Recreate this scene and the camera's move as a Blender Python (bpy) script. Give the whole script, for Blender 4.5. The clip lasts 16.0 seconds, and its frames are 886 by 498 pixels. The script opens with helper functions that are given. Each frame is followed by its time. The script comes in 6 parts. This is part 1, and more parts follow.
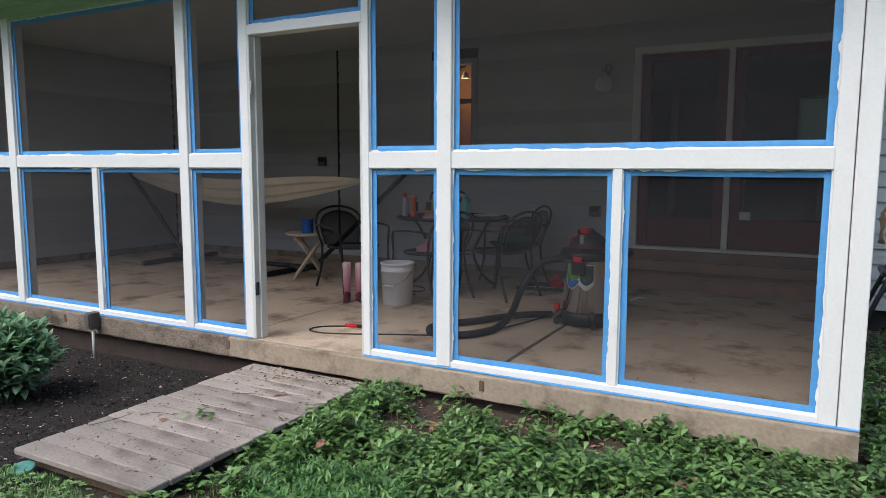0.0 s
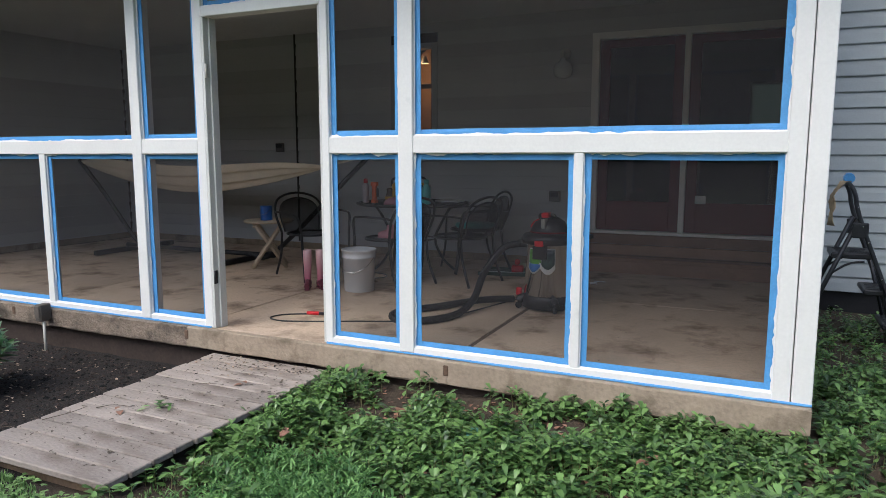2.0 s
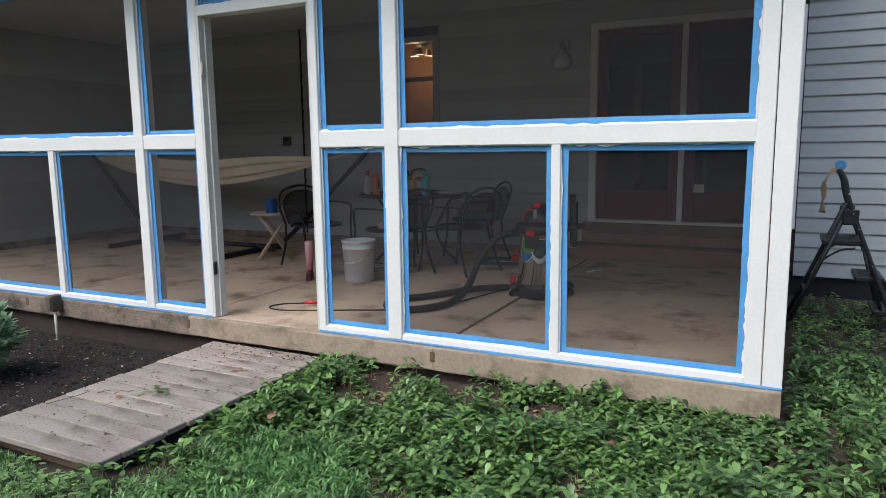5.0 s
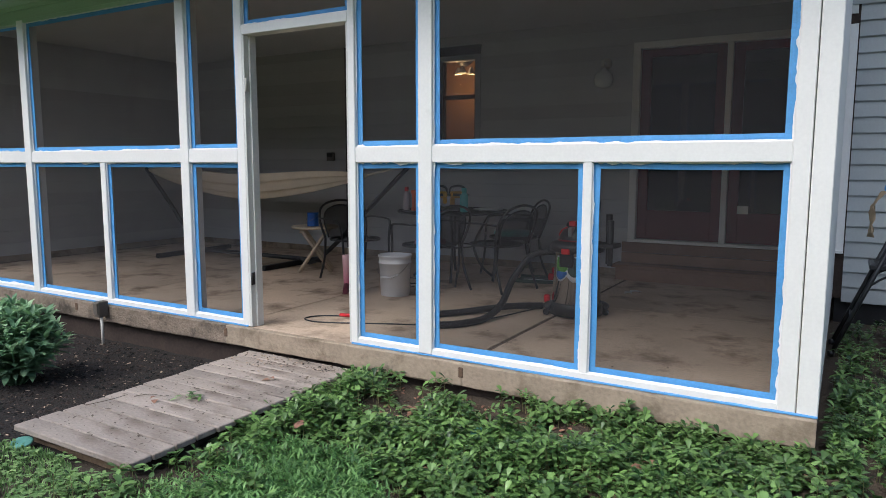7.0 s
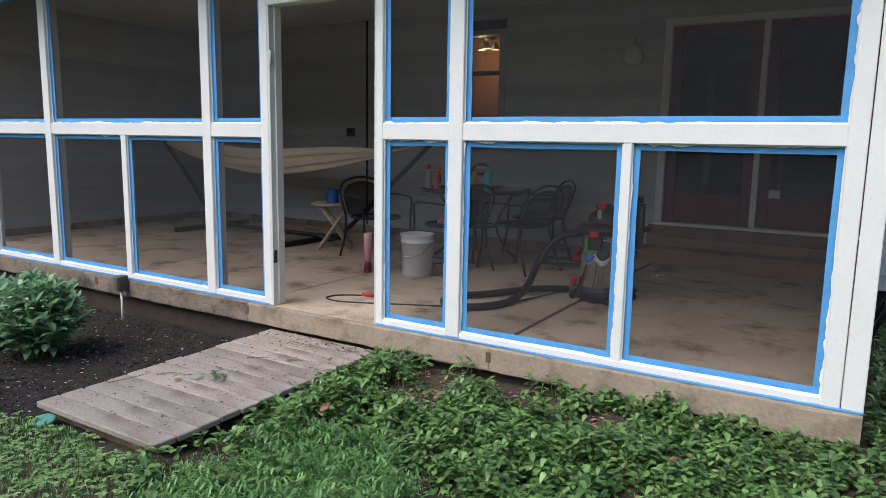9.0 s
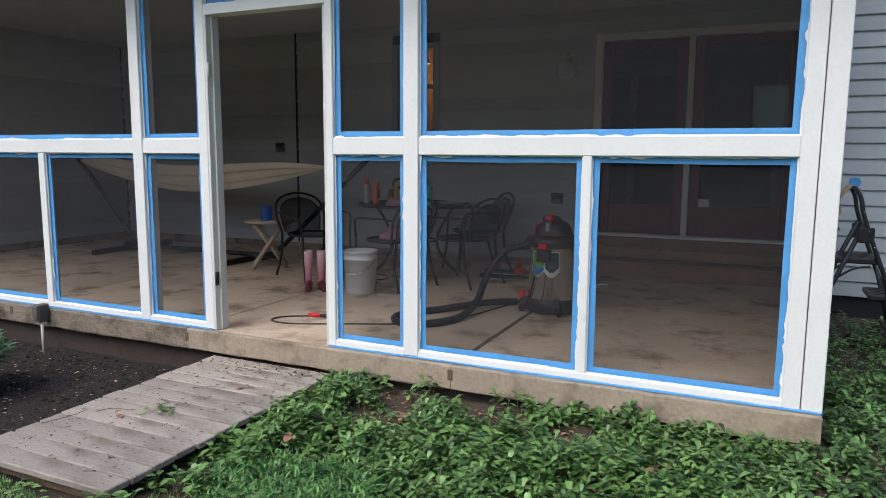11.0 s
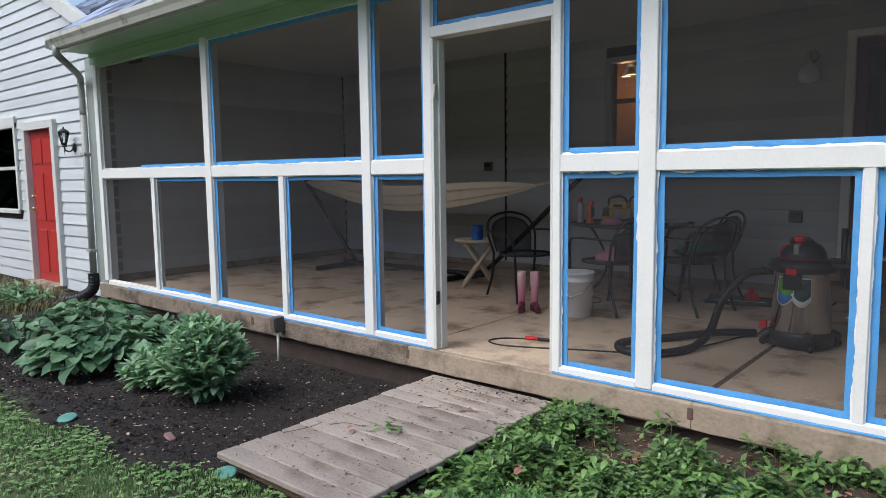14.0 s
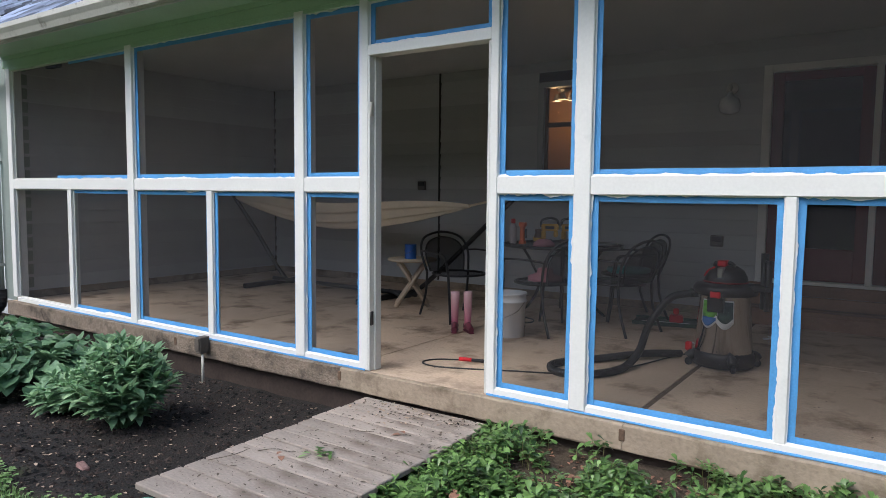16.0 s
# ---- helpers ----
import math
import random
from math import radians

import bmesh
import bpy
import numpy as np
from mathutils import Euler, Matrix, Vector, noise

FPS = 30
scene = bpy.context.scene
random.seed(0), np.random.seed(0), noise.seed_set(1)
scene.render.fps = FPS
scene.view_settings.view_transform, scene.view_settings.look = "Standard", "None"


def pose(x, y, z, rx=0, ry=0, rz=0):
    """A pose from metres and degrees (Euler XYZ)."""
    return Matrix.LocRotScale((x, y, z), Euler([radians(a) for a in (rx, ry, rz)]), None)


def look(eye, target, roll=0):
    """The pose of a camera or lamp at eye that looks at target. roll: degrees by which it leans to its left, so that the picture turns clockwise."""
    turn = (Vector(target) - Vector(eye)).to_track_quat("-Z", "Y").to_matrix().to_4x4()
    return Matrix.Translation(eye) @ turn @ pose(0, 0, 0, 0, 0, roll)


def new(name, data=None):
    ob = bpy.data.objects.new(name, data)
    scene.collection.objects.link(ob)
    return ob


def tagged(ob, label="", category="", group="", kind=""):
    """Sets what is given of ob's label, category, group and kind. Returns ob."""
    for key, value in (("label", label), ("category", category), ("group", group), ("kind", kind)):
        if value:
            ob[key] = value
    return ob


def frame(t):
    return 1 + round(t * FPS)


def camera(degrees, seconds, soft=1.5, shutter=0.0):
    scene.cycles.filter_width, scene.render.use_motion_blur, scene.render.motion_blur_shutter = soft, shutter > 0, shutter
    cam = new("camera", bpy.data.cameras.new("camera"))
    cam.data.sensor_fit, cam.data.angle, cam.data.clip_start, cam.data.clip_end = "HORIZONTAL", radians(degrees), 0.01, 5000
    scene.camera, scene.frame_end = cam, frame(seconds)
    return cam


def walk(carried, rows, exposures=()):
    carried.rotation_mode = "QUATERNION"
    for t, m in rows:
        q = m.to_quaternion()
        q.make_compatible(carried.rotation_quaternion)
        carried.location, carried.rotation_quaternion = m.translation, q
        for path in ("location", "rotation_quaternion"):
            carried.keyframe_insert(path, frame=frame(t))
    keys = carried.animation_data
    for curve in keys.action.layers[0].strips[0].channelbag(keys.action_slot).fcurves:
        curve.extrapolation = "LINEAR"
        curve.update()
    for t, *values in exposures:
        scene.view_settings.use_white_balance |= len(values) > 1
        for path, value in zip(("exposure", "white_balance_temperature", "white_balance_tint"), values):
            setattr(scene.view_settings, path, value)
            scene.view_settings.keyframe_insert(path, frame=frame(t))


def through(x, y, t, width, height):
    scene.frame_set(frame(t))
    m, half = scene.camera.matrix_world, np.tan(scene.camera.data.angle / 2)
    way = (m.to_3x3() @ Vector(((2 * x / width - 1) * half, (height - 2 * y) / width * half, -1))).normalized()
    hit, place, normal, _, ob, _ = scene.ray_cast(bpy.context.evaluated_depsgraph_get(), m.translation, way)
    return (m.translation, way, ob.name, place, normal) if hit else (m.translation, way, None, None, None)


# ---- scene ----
cam = camera(65.3, 16.0, soft=0.7)
PATH = [
    (0, (-0.258, -3.551, 1.178), (-1.188, -1.795, 0.95), 0.2),
    (0.5, (-0.269, -3.557, 1.178), (-1.177, -1.791, 0.939), 0.2),
    (1, (-0.271, -3.556, 1.179), (-1.17, -1.784, 0.949), 0.0),
    (1.5, (-0.277, -3.555, 1.169), (-1.123, -1.76, 0.922), 0.1),
    (2, (-0.276, -3.545, 1.166), (-1.101, -1.742, 0.901), -0.0),
    (2.5, (-0.276, -3.543, 1.165), (-1.088, -1.736, 0.886), -0.2),
    (3, (-0.266, -3.544, 1.16), (-1.042, -1.724, 0.867), -0.1),
    (3.5, (-0.278, -3.549, 1.165), (-1.059, -1.732, 0.865), -0.1),
    (5.8, (0.057, -3.565, 1.177), (-0.879, -1.819, 0.906), -0.5),
    (6, (0.043, -3.561, 1.172), (-0.904, -1.816, 0.926), -0.2),
    (6.5, (0.049, -3.55, 1.173), (-0.932, -1.82, 0.962), -0.1),
    (7, (0.048, -3.543, 1.167), (-0.949, -1.826, 0.927), 0.1),
    (7.5, (0.033, -3.545, 1.164), (-0.949, -1.823, 0.898), 0.2),
    (8, (0.02, -3.523, 1.164), (-0.988, -1.812, 0.928), 0.2),
    (8.5, (-0.008, -3.503, 1.155), (-1.022, -1.805, 0.858), 0.3),
    (9, (-0.096, -3.493, 1.175), (-1.118, -1.801, 0.869), 1.0),
    (9.5, (-0.196, -3.501, 1.17), (-1.051, -1.709, 0.933), 1.4),
    (9.7, (-0.233, -3.502, 1.161), (-1.034, -1.682, 0.946), 1.1),
    (11.8, (-0.391, -3.531, 1.198), (-1.255, -1.749, 0.917), -1.0),
    (12, (-0.414, -3.527, 1.202), (-1.34, -1.773, 0.944), -0.9),
    (12.5, (-0.48, -3.519, 1.198), (-1.593, -1.872, 0.977), -1.0),
    (13, (-0.551, -3.503, 1.192), (-1.777, -1.938, 0.978), -1.2),
    (13.5, (-0.584, -3.473, 1.178), (-1.847, -1.937, 0.962), -1.2),
    (14, (-0.615, -3.467, 1.172), (-1.896, -1.946, 0.961), -0.7),
    (14.5, (-0.627, -3.47, 1.18), (-1.889, -1.934, 0.955), -0.5),
    (15, (-0.623, -3.467, 1.186), (-1.865, -1.909, 1.016), -0.3),
    (15.5, (-0.652, -3.441, 1.198), (-1.826, -1.829, 1.039), -0.3),
    (16, (-0.668, -3.452, 1.183), (-1.791, -1.805, 1.023), 0.6),
]
walk(cam, [(t, look(eye, target, roll)) for t, eye, target, roll in PATH], [(0.0, 0.52, 5900, 8), (16.0, 0.52, 5900, 8)])

# ---------------------------------------------------------------- light
w = bpy.data.worlds.new("sky")
scene.world = w
w.use_nodes = True
nt = w.node_tree
sky = nt.nodes.new("ShaderNodeTexSky")
sky.sky_type = "NISHITA"
sky.sun_disc = False
sky.sun_elevation, sky.sun_rotation = radians(52), radians(200)
sky.air_density, sky.dust_density, sky.ozone_density = 1.0, 4.0, 1.0
nt.nodes["Background"].inputs["Strength"].default_value = 0.15
nt.links.new(sky.outputs[0], nt.nodes["Background"].inputs["Color"])
sun = new("sun", bpy.data.lights.new("sun", "SUN"))
sun.data.energy, sun.data.angle, sun.data.color = 1.0, radians(40), (1.0, 0.97, 0.92)
sun.matrix_world = look((-6, -16, 20), (-3, 0, 0))

# ---------------------------------------------------------------- materials


def mat(name, base, rough=0.6, vary=0.12, scale=6.0, fine=60.0, bump=0.15, metal=0.0, dark=None, dark_at=0.62,
        dark_scale=2.0, by="", spread=0.15, spec=0.5, stretch=(1, 1, 1)):
    """Painted, stony or woody surface: base colour with coarse and fine variation, stains of their own shape, relief."""
    m = bpy.data.materials.new(name)
    m.use_nodes = True
    t = m.node_tree
    b = t.nodes["Principled BSDF"]
    b.inputs["Roughness"].default_value, b.inputs["Metallic"].default_value = rough, metal
    b.inputs["Specular IOR Level"].default_value = spec
    co = t.nodes.new("ShaderNodeTexCoord")
    mp = t.nodes.new("ShaderNodeMapping")
    mp.inputs["Scale"].default_value = stretch
    t.links.new(co.outputs["Object"], mp.inputs["Vector"])
    n1, n2 = t.nodes.new("ShaderNodeTexNoise"), t.nodes.new("ShaderNodeTexNoise")
    for n, s, d in ((n1, scale, 4), (n2, fine, 3)):
        n.inputs["Scale"].default_value, n.inputs["Detail"].default_value = s, d
        t.links.new(mp.outputs[0], n.inputs["Vector"])
    add = t.nodes.new("ShaderNodeMath")
    add.operation = "ADD"
    t.links.new(n1.outputs["Fac"], add.inputs[0]), t.links.new(n2.outputs["Fac"], add.inputs[1])
    last = add.outputs[0]
    if by:
        if by == "object":
            src = t.nodes.new("ShaderNodeObjectInfo").outputs["Random"]
        else:
            src = t.nodes.new("ShaderNodeNewGeometry").outputs["Random Per Island"]
        ma = t.nodes.new("ShaderNodeMath")
        ma.operation = "MULTIPLY_ADD"
        t.links.new(src, ma.inputs[0])
        ma.inputs[1].default_value = spread / max(vary, 0.01)
        t.links.new(last, ma.inputs[2])
        shift = t.nodes.new("ShaderNodeMath")
        shift.operation = "SUBTRACT"
        t.links.new(ma.outputs[0], shift.inputs[0])
        shift.inputs[1].default_value = spread / max(vary, 0.01) / 2
        last = shift.outputs[0]
    mr = t.nodes.new("ShaderNodeMapRange")
    mr.inputs["From Min"].default_value, mr.inputs["From Max"].default_value = 0.5, 1.5
    mr.inputs["To Min"].default_value, mr.inputs["To Max"].default_value = 1 - vary * 2, 1 + vary * 2
    mr.clamp = False
    t.links.new(last, mr.inputs["Value"])
    mul = t.nodes.new("ShaderNodeVectorMath")
    mul.operation = "SCALE"
    mul.inputs[0].default_value = base
    t.links.new(mr.outputs[0], mul.inputs["Scale"])
    col = mul.outputs[0]
    if dark:
        n3 = t.nodes.new("ShaderNodeTexNoise")
        n3.inputs["Scale"].default_value, n3.inputs["Detail"].default_value = dark_scale, 8
        n3.inputs["Roughness"].default_value = 0.65
        t.links.new(mp.outputs[0], n3.inputs["Vector"])
        r3 = t.nodes.new("ShaderNodeMapRange")
        r3.inputs["From Min"].default_value, r3.inputs["From Max"].default_value = dark_at - 0.08, dark_at + 0.1
        t.links.new(n3.outputs["Fac"], r3.inputs["Value"])
        mix = t.nodes.new("ShaderNodeMix")
        mix.data_type = "RGBA"
        t.links.new(r3.outputs[0], mix.inputs["Factor"])
        t.links.new(col, mix.inputs["A"])
        mix.inputs["B"].default_value = (*dark, 1)
        col = mix.outputs["Result"]
    t.links.new(col, b.inputs["Base Color"])
    if bump:
        bp = t.nodes.new("ShaderNodeBump")
        bp.inputs["Strength"].default_value, bp.inputs["Distance"].default_value = bump, 0.01
        t.links.new(add.outputs[0], bp.inputs["Height"])
        t.links.new(bp.outputs[0], b.inputs["Normal"])
    return m


def leaf_mat(name, base, tip, by="island", rough=0.5, through=0.25):
    """Leaf: colour varied leaf by leaf, a little light through the blade."""
    m = bpy.data.materials.new(name)
    m.use_nodes = True
    t = m.node_tree
    b = t.nodes["Principled BSDF"]
    b.inputs["Roughness"].default_value = rough
    g = t.nodes.new("ShaderNodeNewGeometry")
    n = t.nodes.new("ShaderNodeTexNoise")
    n.inputs["Scale"].default_value = 5
    co = t.nodes.new("ShaderNodeTexCoord")
    t.links.new(co.outputs["Object"], n.inputs["Vector"])
    ad = t.nodes.new("ShaderNodeMath")
    ad.operation = "MULTIPLY"
    src = g.outputs["Random Per Island"] if by == "island" else t.nodes.new("ShaderNodeObjectInfo").outputs["Random"]
    t.links.new(src, ad.inputs[0]), t.links.new(n.outputs["Fac"], ad.inputs[1])
    mr = t.nodes.new("ShaderNodeMapRange")
    mr.inputs["From Max"].default_value = 0.6
    t.links.new(ad.outputs[0], mr.inputs["Value"])
    mix = t.nodes.new("ShaderNodeMix")
    mix.data_type = "RGBA"
    t.links.new(mr.outputs[0], mix.inputs["Factor"])
    mix.inputs["A"].default_value, mix.inputs["B"].default_value = (*base, 1), (*tip, 1)
    t.links.new(mix.outputs["Result"], b.inputs["Base Color"])
    tr = t.nodes.new("ShaderNodeBsdfTranslucent")
    t.links.new(mix.outputs["Result"], tr.inputs["Color"])
    ms = t.nodes.new("ShaderNodeMixShader")
    ms.inputs[0].default_value = through
    t.links.new(b.outputs[0], ms.inputs[1]), t.links.new(tr.outputs[0], ms.inputs[2])
    t.links.new(ms.outputs[0], t.nodes["Material Output"].inputs[0])
    return m


def veil_mat(name, colour, solid, scale=4.0):
    """Woven screen or metal mesh, finer than can be told apart: part open, part thread, with soft creases."""
    m = bpy.data.materials.new(name)
    m.use_nodes = True
    t = m.node_tree
    t.nodes.remove(t.nodes["Principled BSDF"])
    d, tr, ms = t.nodes.new("ShaderNodeBsdfDiffuse"), t.nodes.new("ShaderNodeBsdfTransparent"), t.nodes.new("ShaderNodeMixShader")
    co, n, mr = t.nodes.new("ShaderNodeTexCoord"), t.nodes.new("ShaderNodeTexNoise"), t.nodes.new("ShaderNodeMapRange")
    n.inputs["Scale"].default_value, n.inputs["Detail"].default_value, n.inputs["Distortion"].default_value = scale, 3, 1.5
    t.links.new(co.outputs["Object"], n.inputs["Vector"]), t.links.new(n.outputs["Fac"], mr.inputs["Value"])
    mr.inputs["To Min"].default_value, mr.inputs["To Max"].default_value = solid - 0.06, solid + 0.06
    d.inputs["Color"].default_value = (*colour, 1)
    t.links.new(mr.outputs[0], ms.inputs[0])
    t.links.new(tr.outputs[0], ms.inputs[1]), t.links.new(d.outputs[0], ms.inputs[2])
    t.links.new(ms.outputs[0], t.nodes["Material Output"].inputs[0])
    return m


def pane_mat(name, tint):
    """Window pane: clear, with the mirror gloss of glass."""
    m = bpy.data.materials.new(name)
    m.use_nodes = True
    t = m.node_tree
    t.nodes.remove(t.nodes["Principled BSDF"])
    gl, tr = t.nodes.new("ShaderNodeBsdfGlossy"), t.nodes.new("ShaderNodeBsdfTransparent")
    gl.inputs["Roughness"].default_value = 0.02
    tr.inputs["Color"].default_value = (*tint, 1)
    fr, ms = t.nodes.new("ShaderNodeFresnel"), t.nodes.new("ShaderNodeMixShader")
    fr.inputs["IOR"].default_value = 1.6
    t.links.new(fr.outputs[0], ms.inputs[0]), t.links.new(tr.outputs[0], ms.inputs[1]), t.links.new(gl.outputs[0], ms.inputs[2])
    t.links.new(ms.outputs[0], t.nodes["Material Output"].inputs[0])
    return m


def glow_mat(name, colour, strength):
    m = bpy.data.materials.new(name)
    m.use_nodes = True
    b = m.node_tree.nodes["Principled BSDF"]
    b.inputs["Emission Color"].default_value, b.inputs["Emission Strength"].default_value = (*colour, 1), strength
    return m


WHITE = mat("white_paint", (0.79, 0.78, 0.745), 0.45, 0.03, 3, 60, 0.05, dark=(0.66, 0.66, 0.62), dark_at=0.72, dark_scale=5)
TRIM = mat("old_white_trim", (0.62, 0.62, 0.58), 0.5, 0.06, 4, 70, 0.1)
TAPE = mat("blue_tape", (0.11, 0.36, 0.72), 0.55, 0.09, 9, 120, 0.28, by="island", spread=0.1)
PRIMER = mat("white_paint_smear", (0.82, 0.82, 0.81), 0.4, 0.03, 20, 120, 0.2)
SCREEN = veil_mat("insect_screen", (0.048, 0.0467, 0.0500), 0.355, 2.5)
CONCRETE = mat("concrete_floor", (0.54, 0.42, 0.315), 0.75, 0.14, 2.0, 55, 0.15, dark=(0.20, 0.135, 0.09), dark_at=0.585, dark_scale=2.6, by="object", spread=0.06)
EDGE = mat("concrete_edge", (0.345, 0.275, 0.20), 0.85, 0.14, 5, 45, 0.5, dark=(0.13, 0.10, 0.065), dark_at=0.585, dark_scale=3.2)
EDGE_DARK = mat("dark_concrete_edge", (0.23, 0.18, 0.135), 0.9, 0.22, 7, 60, 1.2, dark=(0.07, 0.055, 0.04), dark_at=0.57, dark_scale=5)
# brown darkened to stand for the shadow under the slab; also fills wall cores
SHADE_BROWN = mat("shade_brown", (0.048, 0.033, 0.026), 0.9, 0.2, 6, 50, 0.4)
SPOUT = mat("grey_downspout_metal", (0.34, 0.35, 0.32), 0.45, 0.06, 4, 60, 0.05, dark=(0.2, 0.2, 0.17), dark_at=0.66, dark_scale=6)
CORNER = mat("grey_green_corner_paint", (0.27, 0.31, 0.28), 0.6, 0.07, 4, 60, 0.1)
JOINT = mat("joint_sand", (0.13, 0.095, 0.068), 0.95, 0.2, 8, 60, 0.4)
PLANK = mat("weathered_plank", (0.335, 0.285, 0.245), 0.85, 0.12, 6, 70, 0.4, dark=(0.15, 0.115, 0.09), dark_at=0.55, dark_scale=2.6, by="object", spread=0.09, stretch=(0.6, 1.2, 1))
STEPWOOD = mat("brown_step_wood", (0.25, 0.145, 0.092), 0.6, 0.15, 4, 60, 0.2, by="object", spread=0.15)
SIDING_IN = mat("porch_siding", (0.47, 0.475, 0.475), 0.55, 0.05, 2, 80, 0.06, by="object", spread=0.05)
SIDING = mat("grey_siding", (0.37, 0.395, 0.395), 0.5, 0.04, 2, 80, 0.06, by="object", spread=0.04)
SIDING_W = mat("white_siding", (0.57, 0.595, 0.605), 0.5, 0.03, 2, 80, 0.05, by="object", spread=0.03)
GREEN = mat("pale_green_paint", (0.47, 0.63, 0.46), 0.5, 0.05, 3, 60, 0.08)
CEIL = mat("porch_ceiling", (0.60, 0.62, 0.63), 0.7, 0.05, 2, 40, 0.05)
GUTTER = mat("gutter_metal", (0.55, 0.53, 0.47), 0.4, 0.07, 4, 60, 0.05, dark=(0.18, 0.155, 0.12), dark_at=0.62, dark_scale=7)
SHINGLE = mat("blue_grey_shingle", (0.20, 0.24, 0.33), 0.85, 0.1, 8, 120, 0.4, by="island", spread=0.4)
RED = mat("red_door_paint", (0.42, 0.035, 0.03), 0.4, 0.06, 3, 60, 0.05)
DKRED = mat("dark_red_paint", (0.115, 0.006, 0.014), 0.35, 0.08, 3, 60, 0.05)
BLACK = mat("black_metal", (0.018, 0.018, 0.02), 0.45, 0.2, 10, 90, 0.05)
BLKPLASTIC = mat("black_plastic", (0.02, 0.02, 0.022), 0.4, 0.2, 10, 90, 0.08)
MESHSEAT = veil_mat("black_mesh", (0.02, 0.02, 0.022), 0.42, 8)
STEEL = mat("stainless_steel", (0.50, 0.50, 0.50), 0.06, 0.03, 6, 30, 0.0, metal=1.0)
REDPL = mat("red_plastic", (0.62, 0.02, 0.03), 0.35, 0.06, 8, 60, 0.03)
ORANGE = mat("orange_plastic", (0.75, 0.13, 0.03), 0.4, 0.06, 8, 60, 0.03)
YELLOW = mat("yellow_plastic", (0.62, 0.34, 0.03), 0.4, 0.08, 8, 60, 0.03)
TEAL = mat("teal_enamel", (0.10, 0.48, 0.45), 0.35, 0.06, 8, 60, 0.03)
BLUECAN = mat("blue_can", (0.02, 0.11, 0.42), 0.3, 0.12, 14, 60, 0.03)
PINK = mat("pink_rubber", (0.62, 0.25, 0.31), 0.35, 0.08, 10, 60, 0.05)
MAUVE = mat("dark_mauve_rubber", (0.15, 0.035, 0.055), 0.4, 0.1, 10, 60, 0.05)
BUCKET = mat("white_plastic", (0.72, 0.73, 0.74), 0.35, 0.03, 5, 60, 0.03)
CANVAS = mat("cream_canvas", (0.78, 0.68, 0.53), 0.9, 0.08, 5, 90, 0.2)
TEAK = mat("pale_table_wood", (0.56, 0.46, 0.34), 0.6, 0.12, 6, 70, 0.15)
RAG = mat("tan_cloth", (0.42, 0.31, 0.19), 0.9, 0.12, 9, 90, 0.3)
CLOTH_PINK = mat("pink_cloth", (0.50, 0.22, 0.26), 0.9, 0.12, 9, 90, 0.3)
SILVER = mat("silver_tray", (0.7, 0.7, 0.7), 0.3, 0.05, 6, 60, 0.02, metal=1.0)
BRASS = mat("aged_brass", (0.55, 0.42, 0.2), 0.35, 0.1, 8, 60, 0.03, metal=1.0)
GREYBOX = mat("brown_grey_utility_metal", (0.10, 0.085, 0.07), 0.6, 0.12, 8, 60, 0.1)
RUST = mat("rusty_metal", (0.13, 0.08, 0.05), 0.8, 0.25, 12, 70, 0.3)
OUTLET = mat("brown_outlet_plastic", (0.10, 0.09, 0.085), 0.5, 0.1, 10, 60, 0.03)
LAMPGLASS = mat("frosted_lamp_glass", (0.70, 0.72, 0.72), 0.15, 0.05, 8, 60, 0.02)
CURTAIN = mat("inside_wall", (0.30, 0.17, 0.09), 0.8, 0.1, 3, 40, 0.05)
# near-black: the shade of unlit rooms is in this colour
ROOM_SHADE = mat("room_shade", (0.05, 0.045, 0.04), 0.8, 0.15, 2, 40, 0.05)
PANE = pane_mat("window_glass", (0.85, 0.88, 0.86))
GLOW = glow_mat("bulb_glow", (1.0, 0.55, 0.22), 14.0)
TEALDISC = mat("turquoise_plastic", (0.10, 0.27, 0.22), 0.5, 0.15, 12, 70, 0.1)
DEADLEAF = mat("dead_leaf", (0.25, 0.13, 0.085), 0.8, 0.2, 15, 80, 0.2, by="island", spread=0.3)
SPLINTER = mat("wood_chips", (0.20, 0.15, 0.11), 0.9, 0.2, 15, 80, 0.2, by="island", spread=0.9)
TWIG = mat("dry_twig", (0.10, 0.08, 0.06), 0.9, 0.2, 15, 80, 0.2)
LEAF = leaf_mat("groundcover_leaf", (0.017, 0.052, 0.013), (0.235, 0.395, 0.115), rough=0.33, through=0.16)
LEAF_H = leaf_mat("hosta_leaf", (0.05, 0.12, 0.06), (0.22, 0.37, 0.19), "object", rough=0.42)
LEAF_B = leaf_mat("bush_leaf", (0.13, 0.26, 0.13), (0.42, 0.60, 0.34))
GRASS = leaf_mat("grass_blade", (0.09, 0.19, 0.05), (0.33, 0.48, 0.18))
DRYGRASS = leaf_mat("dry_weed", (0.16, 0.15, 0.06), (0.34, 0.32, 0.16))
FAR = leaf_mat("far_foliage", (0.02, 0.05, 0.015), (0.06, 0.12, 0.035))


